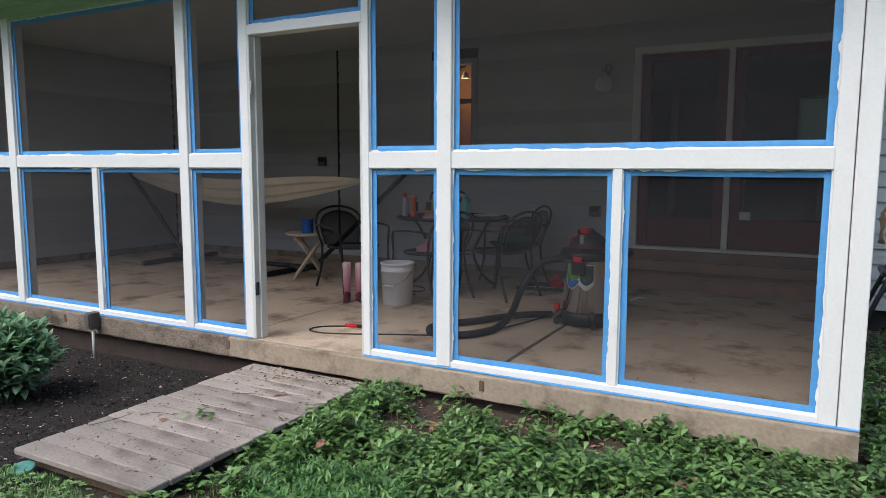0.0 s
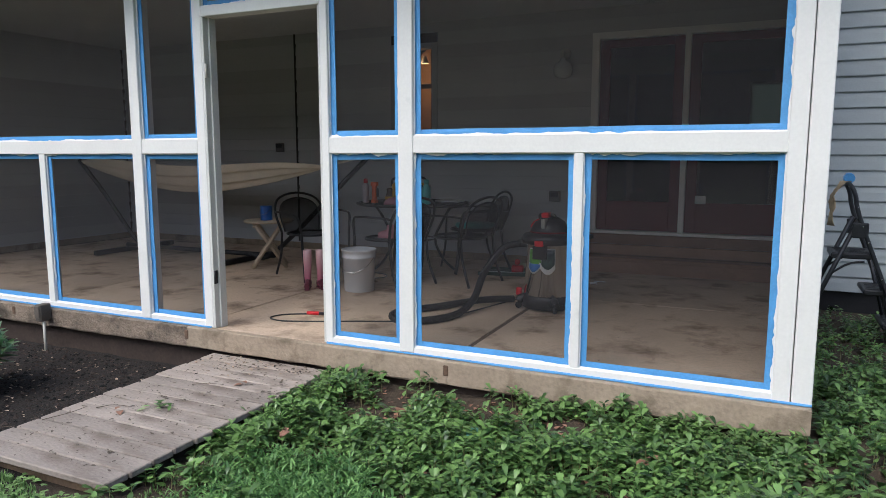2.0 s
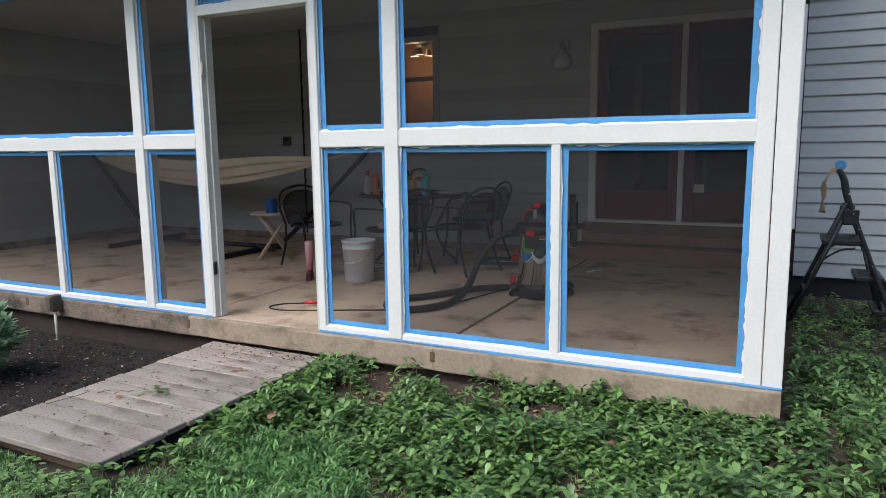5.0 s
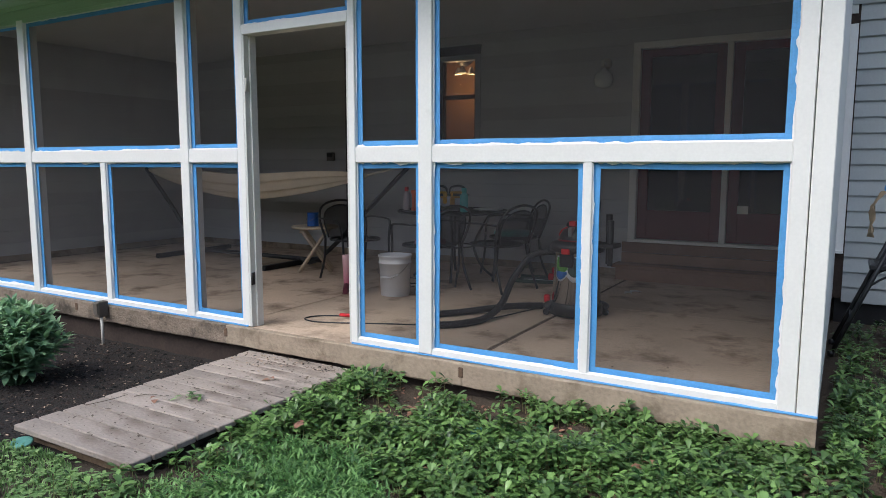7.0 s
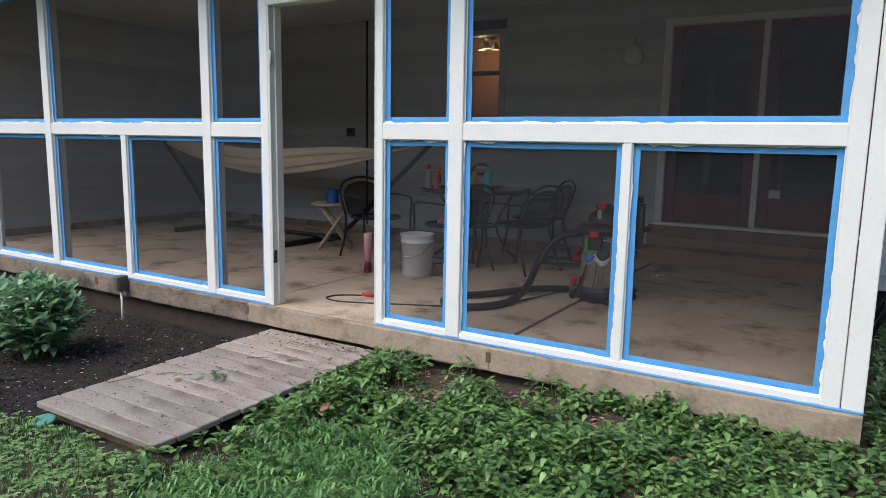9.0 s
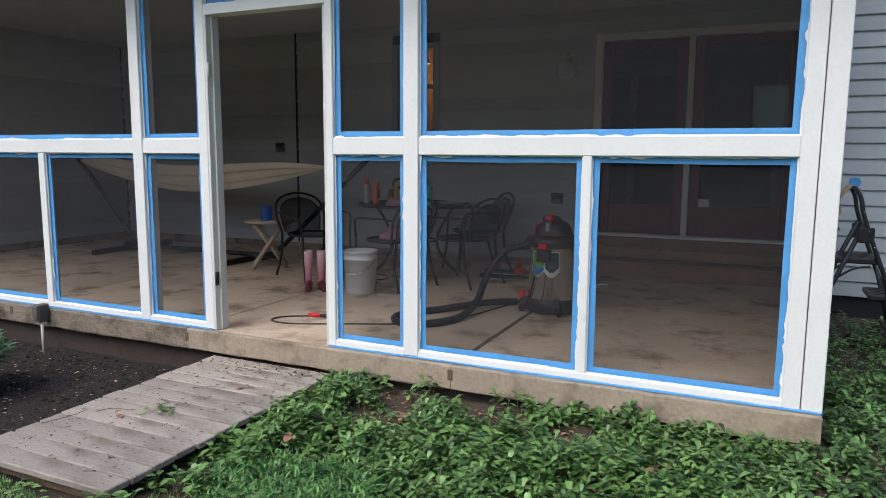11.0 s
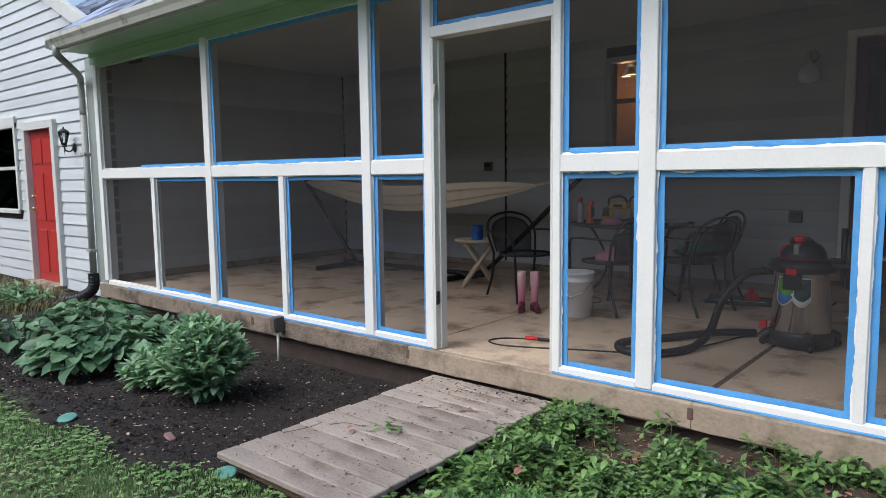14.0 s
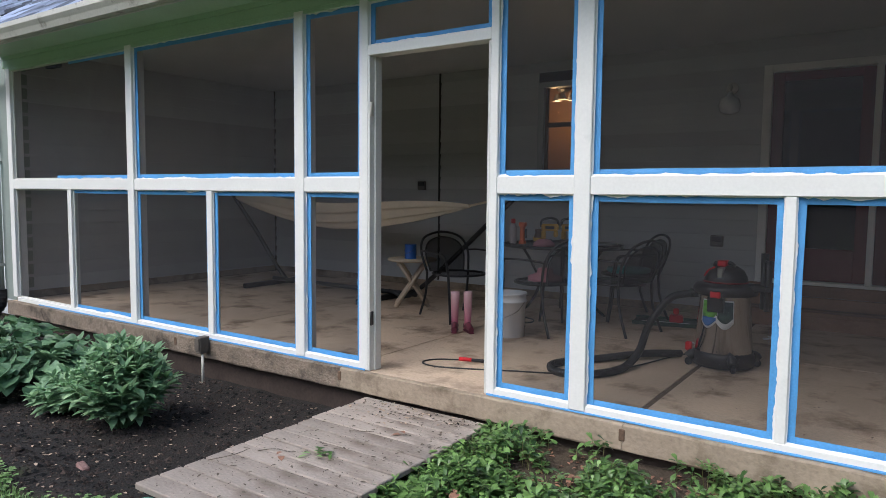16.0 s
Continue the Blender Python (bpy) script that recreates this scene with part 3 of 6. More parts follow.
# west inner wall of the porch
west = thing("wall_west", "grey lap-sided side wall closing the porch", "wall", kind="structure")
part("wall_core", boxes((-8.80, WEST_X - 0.02, 0.28, HOUSE_Y, -0.3, 2.9)), SHADE_BROWN, west)
part("curb", boxes((WEST_X - 0.02, WEST_X, 0.10, HOUSE_Y - 0.02, 0.002, 0.09), bevel=0.003), EDGE, west)
siding(west, SIDING_IN, 0.10, HOUSE_Y - 0.02, 0.09, 2.66, WEST_X - 0.018, turn=90)
part("corner_trim", boxes((-8.80, -8.60, 0.09, 0.24, 0.0, 2.52), bevel=0.004), CORNER, west, "weathered corner board")
part("corner_trim", boxes((-8.79, -8.55, 0.03, 0.085, 0.0, 2.52), bevel=0.004), CORNER, west, "weathered corner board")

# ---------------------------------------------------------------- ceiling, beam, eaves, roof
solo("ceiling", boxes((-8.6, 0.02, 0.03, HOUSE_Y, 2.66, 2.70)), CEIL, "shaded porch ceiling", "ceiling", kind="structure")
eaves = thing("eaves", "pale green frieze and soffit under the porch roof", "eaves", kind="structure")
part("frieze", boxes((-8.60, 0.03, 0.0, 0.03, HEAD + 0.03, HEAD + 0.105), bevel=0.003), GREEN, eaves)
part("frieze", boxes((-8.60, 0.03, -0.006, 0.03, HEAD + 0.107, 2.66), bevel=0.003), GREEN, eaves)
part("soffit", boxes((-8.62, 0.30, -0.40, -0.007, 2.545, 2.565), bevel=0.002), GREEN, eaves)
part("fascia", boxes((-8.42, 0.30, -0.42, -0.40, 2.50, 2.64), bevel=0.003), TRIM, eaves)
gutter = thing("gutter", "weathered cream metal gutter and downspout", "gutter", kind="structure")
bm = bmesh.new()
prof = ((-0.422, 2.62), (-0.422, 2.51), (-0.49, 2.505), (-0.51, 2.55), (-0.535, 2.585), (-0.535, 2.625), (-0.528, 2.625), (-0.527, 2.59), (-0.503, 2.556), (-0.486, 2.513), (-0.43, 2.517), (-0.43, 2.62))
a = [bm.verts.new((-8.34, y, z)) for y, z in prof]
b = [bm.verts.new((0.32, y, z)) for y, z in prof]
for k in range(12):
    bm.faces.new((a[k], b[k], b[(k + 1) % 12], a[(k + 1) % 12]))
bm.faces.new(a), bm.faces.new(b[::-1])
part("trough", bm, GUTTER, gutter)
part("end_cap", boxes((-8.344, -8.340, -0.535, -0.422, 2.505, 2.625)), GUTTER, gutter)
bm = bmesh.new()
tube(bm, smooth_path([(-8.24, -0.47, 2.53), (-8.24, -0.47, 2.45), (-8.36, -0.33, 2.38), (-8.68, -0.08, 2.31), (-8.80, -0.02, 2.22), (-8.81, -0.01, 1.9)], 5), 0.036, 10)
tube(bm, [(-8.81, -0.01, 1.9), (-8.81, -0.01, 0.06)], 0.038, 10)
part("downspout", bm, SPOUT, gutter, "weathered grey metal downspout")
bm = bmesh.new()
elbow = smooth_path([(-8.81, -0.01, 0.10), (-8.81, -0.02, -0.06), (-8.88, -0.08, -0.15), (-9.00, -0.16, -0.20), (-9.16, -0.25, -0.22)], 8)
tube(bm, elbow, 0.06, 12)
drain = part("drain_elbow", bm, BLKPLASTIC, gutter, "black corrugated drain elbow")
for k in range(0, len(elbow) - 2, 2):
    bm = bmesh.new()
    tube(bm, [elbow[k], elbow[k].lerp(elbow[k + 1], 0.5)], 0.066, 12)
    part("rib", bm, BLKPLASTIC, drain)
for z in (0.35, 1.45):
    part("strap", boxes((-8.86, -8.76, -0.052, 0.029, z, z + 0.03), bevel=0.003), SPOUT, gutter)

roof = thing("roof", "blue-grey shingled porch roof", "roof", kind="structure")
PITCH = 0.68
part("deck", boxes((0, 8.75, -0.02, 6.2, -0.03, 0.0)), SHADE_BROWN, roof, at=pose(-8.40, -0.47, 2.63) @ pose(0, 0, 0, math.degrees(math.atan(PITCH))))
bm = bmesh.new()
for r in range(38):
    x = -0.02 - (r % 2) * 0.12
    while x < 4.2:
        wd = 0.22 + 0.05 * rng.random()
        box(bm, max(x, -0.02), x + wd - 0.006, r * 0.14 - 0.02, r * 0.14 + 0.16, 0.004 + 0.001 * rng.random(), 0.012 + 0.003 * rng.random())
        x += wd
shing = part("shingles", bm, SHINGLE, roof, "rows of blue-grey asphalt shingles", at=pose(-8.40, -0.47, 2.63) @ pose(0, 0, 0, math.degrees(math.atan(PITCH)) + 0.3))
tagged(shing, kind="stuff")
bm = bmesh.new()
box(bm, -11.6, -8.38, 0.44, 0.50, 2.5, 3.24)
for r in range(7, 40):
    y = -0.47 + r * 0.116
    x = -11.6 - (r % 2) * 0.12
    while x < -8.40:
        wd = 0.22 + 0.05 * rng.random()
        box(bm, x, min(x + wd - 0.006, -8.39), y, y + 0.15, 2.63 + (y + 0.47) * PITCH - 0.03, 2.63 + (y + 0.47) * PITCH + 0.012 + 0.004 * rng.random())
        x += wd
tagged(part("shingles", bm, SHINGLE, roof, "rows of blue-grey asphalt shingles"), kind="stuff")
part("shingle_sheet", boxes((4.15, 8.75, -0.02, 5.5, 0.004, 0.016)), SHINGLE, roof, at=pose(-8.40, -0.47, 2.63) @ pose(0, 0, 0, math.degrees(math.atan(PITCH))))

# ---------------------------------------------------------------- east wall of the porch
side = thing("wall_east", "grey lap-sided end wall of the porch", "wall", kind="structure")
part("wall_core", boxes((-0.05, -0.002, 0.092, HOUSE_Y - 0.002, 0.0, 2.66)), WHITE, side)
EAST_BOARD = mesh_of("siding_board", lap_board(HOUSE_Y - 0.13), SIDING_IN)
for k in range(18):
    piece("siding_board", EAST_BOARD, side, pose(-0.051, HOUSE_Y - 0.02, 0.03 + 0.145 * k, 0, 0, -90))

# ---------------------------------------------------------------- west wing with the red door
wing = thing("wall_wing", "white lap-sided gable wall of the neighbouring wing", "wall", kind="structure")
WING_Y = 0.25


def rake(x):
    return 2.78 + max(0.0, (-8.88 - x)) * 0.49 if x > -13 else 2.78 + 4.12 * 0.49 - (-13 - x) * 0.49


RD = (-11.42, -10.33, -0.25, 1.90)
RW = (-12.95, -11.72, 0.70, 2.00)
for x0, x1, z0, z1 in ((-17.0, RW[0], -0.3, 2.8), (RW[0], RW[1], -0.3, RW[2]), (RW[0], RW[1], RW[3], 2.8), (RW[1], RD[0], -0.3, 2.8), (RD[0], RD[1], RD[3], 2.8), (RD[1], -8.80, -0.3, 2.8)):
    part("wall_core", boxes((x0, x1, WING_Y + 0.06, WING_Y + 0.18, z0, z1)), SHADE_BROWN, wing)
siding(wing, SIDING_W, -16.8, -8.82, -0.26, 5.0, WING_Y + 0.055, (RD, RW), top=rake, out=0.024)
L = 4.6
for s in (1,):
    ang = math.degrees(math.atan(0.49))
    part("rake_board", boxes((-L, 0.0, -0.05, 0.04, -0.02, 0.15), bevel=0.004), TRIM, wing, "white rake board", at=pose(-8.86, WING_Y, 2.76, 0, ang, 0))
part("gable_core", boxes((-13.0, -9.1, WING_Y + 0.09, WING_Y + 0.2, 2.6, 2.9)), SHADE_BROWN, wing)

red_door = thing("door_1", "closed red panelled entry door in a white frame", "door", kind="structure")
part("frame", boxes((-11.42, -11.32, WING_Y - 0.02, WING_Y + 0.12, -0.25, 1.86), (-10.43, -10.33, WING_Y - 0.02, WING_Y + 0.12, -0.25, 1.86), (-11.42, -10.33, WING_Y - 0.022, WING_Y + 0.12, 1.86, 1.97), bevel=0.003), TRIM, red_door)
leaf = part("leaf", boxes((-11.32, -10.43, WING_Y + 0.06, WING_Y + 0.10, -0.22, 1.86), bevel=0.002), RED, red_door)
for x0, x1 in ((-11.23, -10.93), (-10.82, -10.52)):
    for z0, z1 in ((-0.10, 0.50), (0.62, 1.28), (1.40, 1.74)):
        part("panel", boxes((x0, x1, WING_Y + 0.048, WING_Y + 0.062, z0, z1), bevel=0.012), RED, leaf)
for z, r in ((0.78, 0.028), (0.95, 0.024)):
    bm = lathe(bmesh.new(), ((0.0, 0.0), (r, 0.0), (r, 0.01), (r * 0.5, 0.02), (r, 0.035), (r * 0.8, 0.055), (0.001, 0.06)), 12)
    part("knob", bm, BRASS, leaf, "brass door knob", at=pose(-11.25, WING_Y + 0.058, z, 90))
part("threshold", boxes((-11.42, -10.33, WING_Y - 0.12, WING_Y + 0.06, -0.29, -0.22), bevel=0.004), EDGE, red_door)

win1 = thing("window_1", "white framed double-hung window with dark panes", "window", kind="structure")
part("window_frame", boxes((RW[0], RW[0] + 0.07, WING_Y, WING_Y + 0.1, RW[2], RW[3]), (RW[1] - 0.07, RW[1], WING_Y, WING_Y + 0.1, RW[2], RW[3]), (RW[0], RW[1], WING_Y - 0.001, WING_Y + 0.1, RW[3] - 0.07, RW[3] + 0.09), (RW[0], RW[1], WING_Y - 0.02, WING_Y + 0.1, RW[2], RW[2] + 0.06), (RW[0], RW[1], WING_Y + 0.01, WING_Y + 0.09, 1.33, 1.38), bevel=0.003), TRIM, win1)
for z0, z1 in ((0.76, 1.33), (1.38, 1.93)):
    p = part("pane", boxes((RW[0] + 0.07, RW[1] - 0.07, WING_Y + 0.05, WING_Y + 0.055, z0, z1)), PANE, win1)
# dark sheet close behind the panes in place of an unlit room
part("room_shade", boxes((RW[0] + 0.02, RW[1] - 0.02, WING_Y + 0.09, WING_Y + 0.1, 0.72, 1.98)), ROOM_SHADE, win1)


def wall_lantern(at):
    r = thing("wall_lantern", "black metal wall lantern with clear glass", "lamp", at)
    bm = lathe(bmesh.new(), ((0.001, 0), (0.055, 0.0), (0.05, 0.015), (0.02, 0.03), (0.001, 0.032)), 16, squash=1.5)
    part("backplate", bm, BLACK, r, at=pose(0, 0, 0, 90))
    bm = bmesh.new()
    tube(bm, smooth_path([(0, -0.02, 0), (0, -0.07, -0.06), (0, -0.14, -0.05), (0, -0.16, 0.0)], 5), 0.012, 8)
    part("arm", bm, BLACK, r)
    bm = lathe(bmesh.new(), ((0.03, 0.0), (0.075, 0.20)), 6, (0, -0.16, 0.03))
    part("glass", bm, PANE, r)
    for k in range(6):
        a = math.pi * k / 3
        bm = bmesh.new()
        tube(bm, [(0.032 * math.cos(a), -0.16 + 0.032 * math.sin(a), 0.03), (0.078 * math.cos(a), -0.16 + 0.078 * math.sin(a), 0.23)], 0.006, 6)
        part("bar", bm, BLACK, r)
    bm = lathe(bmesh.new(), ((0.035, 0.0), (0.04, 0.02), (0.001, 0.021)), 12, (0, -0.16, 0.005))
    part("base", bm, BLACK, r)
    bm = lathe(bmesh.new(), ((0.09, 0.0), (0.07, 0.03), (0.03, 0.06), (0.012, 0.07), (0.015, 0.09), (0.001, 0.10)), 12, (0, -0.16, 0.23))
    part("cap", bm, BLACK, r)
    bm = bmesh.new()
    tube(bm, [(0, -0.16, 0.0), (0, -0.16, -0.12)], 0.014, 8, 0.004)
    part("tail", bm, BLACK, r)
    return r


wall_lantern(pose(-9.81, WING_Y + 0.035, 1.58) @ Matrix.Scale(0.78, 4))

# ---------------------------------------------------------------- house doors, window and wall fittings inside the porch
hd = thing("door_2", "pair of dark red glazed house doors in a pale frame", "door", kind="structure")
Y = HOUSE_Y
part("door_frame", boxes((-1.91, -1.835, Y - 0.03, Y + 0.12, 0.40, 2.41), (-1.01, -0.955, Y - 0.03, Y + 0.12, 0.40, 2.345), (-0.02, 0.06, Y - 0.03, Y + 0.12, 0.40, 2.41), (-1.835, -0.02, Y - 0.03, Y + 0.12, 2.345, 2.41), (-1.91, 0.06, Y - 0.05, Y + 0.12, 0.375, 0.405), bevel=0.003), WHITE, hd)
for x0, x1 in ((-1.835, -1.01), (-0.955, -0.02)):
    lf = part("leaf", boxes((x0, x0 + 0.10, Y + 0.03, Y + 0.07, 0.41, 2.34), (x1 - 0.10, x1, Y + 0.03, Y + 0.07, 0.41, 2.34), (x0 + 0.10, x1 - 0.10, Y + 0.03, Y + 0.07, 0.41, 0.71), (x0 + 0.10, x1 - 0.10, Y + 0.03, Y + 0.07, 2.26, 2.34), bevel=0.003), DKRED, hd, "dark red door leaf")
    part("pane", boxes((x0 + 0.095, x1 - 0.095, Y + 0.048, Y + 0.053, 0.70, 2.27)), PANE, lf)
part("handle", boxes((-1.10, -1.07, Y + 0.0, Y + 0.03, 1.28, 1.42), bevel=0.006), BRASS, hd, "brass door handle")
solo("door_sticker", boxes((-0.86, -0.76, Y + 0.024, Y + 0.0285, 0.70, 0.78)), TRIM, "small pale sticker on the door", "sticker")
# room behind the doors and the window, its dimness painted into two walls
room = thing("room_inside", "dim room behind the house doors and window", "room", kind="structure")
part("back_wall", boxes((-5.6, 1.2, Y + 3.2, Y + 3.3, -0.1, 3.0)), ROOM_SHADE, room)
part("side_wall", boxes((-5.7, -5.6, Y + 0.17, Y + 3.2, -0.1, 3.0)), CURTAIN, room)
part("side_wall", boxes((1.2, 1.3, Y + 0.17, Y + 3.2, -0.1, 3.0)), ROOM_SHADE, room)
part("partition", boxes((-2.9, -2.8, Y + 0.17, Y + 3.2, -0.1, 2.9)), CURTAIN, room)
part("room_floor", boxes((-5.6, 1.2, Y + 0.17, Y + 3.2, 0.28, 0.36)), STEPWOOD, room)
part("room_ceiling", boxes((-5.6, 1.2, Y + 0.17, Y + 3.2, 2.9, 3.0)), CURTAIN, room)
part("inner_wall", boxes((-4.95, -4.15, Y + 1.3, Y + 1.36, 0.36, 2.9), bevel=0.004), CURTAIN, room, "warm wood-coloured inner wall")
far_win = thing("window_2", "bright far window seen through the house door", "window", kind="structure")
part("window_frame", boxes((-0.46, -0.43, Y + 3.16, Y + 3.195, 1.55, 2.15), (0.33, 0.36, Y + 3.16, Y + 3.195, 1.55, 2.15), (-0.43, 0.33, Y + 3.16, Y + 3.195, 1.55, 1.58), (-0.43, 0.33, Y + 3.16, Y + 3.195, 2.12, 2.15), (-0.06, -0.04, Y + 3.16, Y + 3.195, 1.58, 2.12)), TRIM, far_win)
part("daylight", boxes((-0.43, 0.33, Y + 3.185, Y + 3.194, 1.58, 2.12)), glow_mat("far_daylight", (0.30, 0.45, 0.36), 0.045), far_win, "daylit pane")

win3 = thing("window_3", "double-hung window onto a lamplit room", "window", kind="structure")
x0, x1, z0, z1 = WIN
part("window_frame", boxes((x0, x0 + 0.07, Y - 0.03, Y + 0.1, z0, z1), (x1 - 0.07, x1, Y - 0.03, Y + 0.1, z0, z1), (x0 + 0.07, x1 - 0.07, Y - 0.03, Y + 0.1, z1 - 0.06, z1), bevel=0.003), SIDING, win3)
part("sash", boxes((x0 + 0.07, x1 - 0.07, Y + 0.02, Y + 0.06, 1.94, 1.99), (x0 + 0.07, x0 + 0.10, Y + 0.02, Y + 0.06, z0 + 0.06, z1 - 0.06), (x1 - 0.10, x1 - 0.07, Y + 0.02, Y + 0.06, z0 + 0.06, z1 - 0.06)), RUST, win3, "dark brown sash")
part("window_sill", boxes((x0 - 0.02, x1 + 0.02, Y - 0.05, Y + 0.1, z0, z0 + 0.06), bevel=0.004), SIDING, win3)
part("pane", boxes((x0 + 0.10, x1 - 0.10, Y + 0.035, Y + 0.04, z0 + 0.06, z1 - 0.06)), PANE, win3)


def ceiling_lamp(at):
    r = thing("ceiling_fan_lamp", "dark ceiling fan with lit warm glass shades", "lamp", at)
    bm = bmesh.new()
    tube(bm, [(0, 0, 0.30), (0, 0, 0.0)], 0.02, 8)
    part("rod", bm, BLACK, r)
    bm = lathe(bmesh.new(), ((0.02, 0.12), (0.10, 0.08), (0.11, 0.0), (0.05, -0.05)), 16)
    part("motor", bm, BLACK, r)
    for k in range(4):
        a = math.pi / 2 * k + 0.5
        part("blade", boxes((0.10, 0.46, -0.06, 0.06, 0.03, 0.04), bevel=0.003), RUST, r, at=pose(0, 0, 0, 8, 0, math.degrees(a)))
    for k in range(3):
        a = 2.1 * k + 0.8
        bm = lathe(bmesh.new(), ((0.02, 0.0), (0.035, -0.04), (0.055, -0.09)), 14, (0.10 * math.cos(a), 0.10 * math.sin(a), -0.06), close=False)
        part("shade", bm, LAMPGLASS, r, "frosted glass shade")
        bm = lathe(bmesh.new(), ((0.004, 0.0), (0.022, -0.03), (0.004, -0.06)), 10, (0.10 * math.cos(a), 0.10 * math.sin(a), -0.08))
        part("bulb", bm, GLOW, r, "glowing warm bulb")
    return r


ceiling_lamp(pose(-4.35, Y + 0.85, 2.50))
bulb = new("lamp_inside", bpy.data.lights.new("lamp_inside", "POINT"))
bulb.data.energy, bulb.data.color, bulb.data.shadow_soft_size = 8, (1.0, 0.55, 0.25), 0.05
bulb.location = (-4.42, Y + 0.80, 2.24)


def jar_light(at):
    r = thing("wall_light", "unlit glass jar wall light on the siding", "lamp", at)
    bm = lathe(bmesh.new(), ((0.001, 0.0), (0.06, 0.0), (0.055, 0.02), (0.001, 0.022)), 16)
    part("backplate", bm, GUTTER, r, at=pose(0, 0, 0.08, 90))
    bm = bmesh.new()
    tube(bm, smooth_path([(0, -0.02, 0.08), (0, -0.07, 0.10), (0, -0.09, 0.04)], 4), 0.012)
    part("arm", bm, GUTTER, r)
    bm = lathe(bmesh.new(), ((0.025, 0.03), (0.035, 0.0), (0.085, -0.03), (0.10, -0.09), (0.085, -0.15), (0.03, -0.175), (0.001, -0.176)), 18, (0, -0.09, 0))
    part("globe", bm, LAMPGLASS, r, "frosted glass globe")
    return r


jar_light(pose(-2.19, Y - 0.016, 2.14))


def outlet(x, z):
    r = thing("outlet", "dark outlet box on the siding", "outlet", pose(x, Y - 0.016, z), group="wall outlets")
    part("cover", boxes((-0.06, 0.06, -0.035, 0.0, -0.055, 0.055), bevel=0.006), OUTLET, r)
    part("flap", boxes((-0.045, 0.045, -0.045, -0.034, -0.005, 0.045), bevel=0.004), BLKPLASTIC, r)


outlet(-5.87, 1.28), outlet(-2.27, 0.745)

steps = thing("porch_steps", "brown wooden step up to the house doors", "steps", kind="structure")
for k, (y0, y1) in enumerate(((3.44, 3.575), (3.58, 3.70))):
    part("tread_plank", boxes((-2.0, -0.07, y0, y1, 0.125, 0.16), bevel=0.004), STEPWOOD, steps)
part("riser_plank", boxes((-1.96, -0.07, 3.455, 3.48, 0.002, 0.124), bevel=0.003), STEPWOOD, steps)
for z0, z1 in ((0.162, 0.265), (0.270, 0.373)):
    part("riser_plank", boxes((-1.96, -0.07, 3.668, 3.70, z0, z1), bevel=0.003), STEPWOOD, steps)

# ---------------------------------------------------------------- boardwalk
walkway = thing("boardwalk", "weathered grey plank boardwalk leading to the porch door", "boardwalk")
yk = -0.052
for k in range(13):
    d = 0.118
    a, b = -3.59 + 0.012 * rng.random() + 0.03 * k / 12, -2.66 + 0.012 * rng.random() + 0.03 * k / 12
    bm = bmesh.new()
    box(bm, a, b, -d, 0.0, -0.032, 0.0, bevel=0.005)
    part("plank", bm, PLANK, walkway, at=pose(0, yk, -0.155 + 0.004 * rng.random(), 0.4 * (rng.random() - 0.5), 0.06 * (rng.random() - 0.5), 0.10 * (rng.random() - 0.5)))
    yk -= d + 0.010
# joists take the same shade-darkened brown
for x0 in (-3.50, -3.12, -2.76):
    part("joist", boxes((x0, x0 + 0.04, -1.60, -0.12, -0.27, -0.19)), SHADE_BROWN, walkway)
# end board coloured dark to stand for the shadow below the last plank
part("end_board", boxes((-3.50, -2.72, -1.64, -1.61, -0.26, -0.189)), mat("shade_board_edge", (0.20, 0.135, 0.085), 0.85, 0.2, 6, 60, 0.4), walkway, "end board, browned darker for shade under the planks")


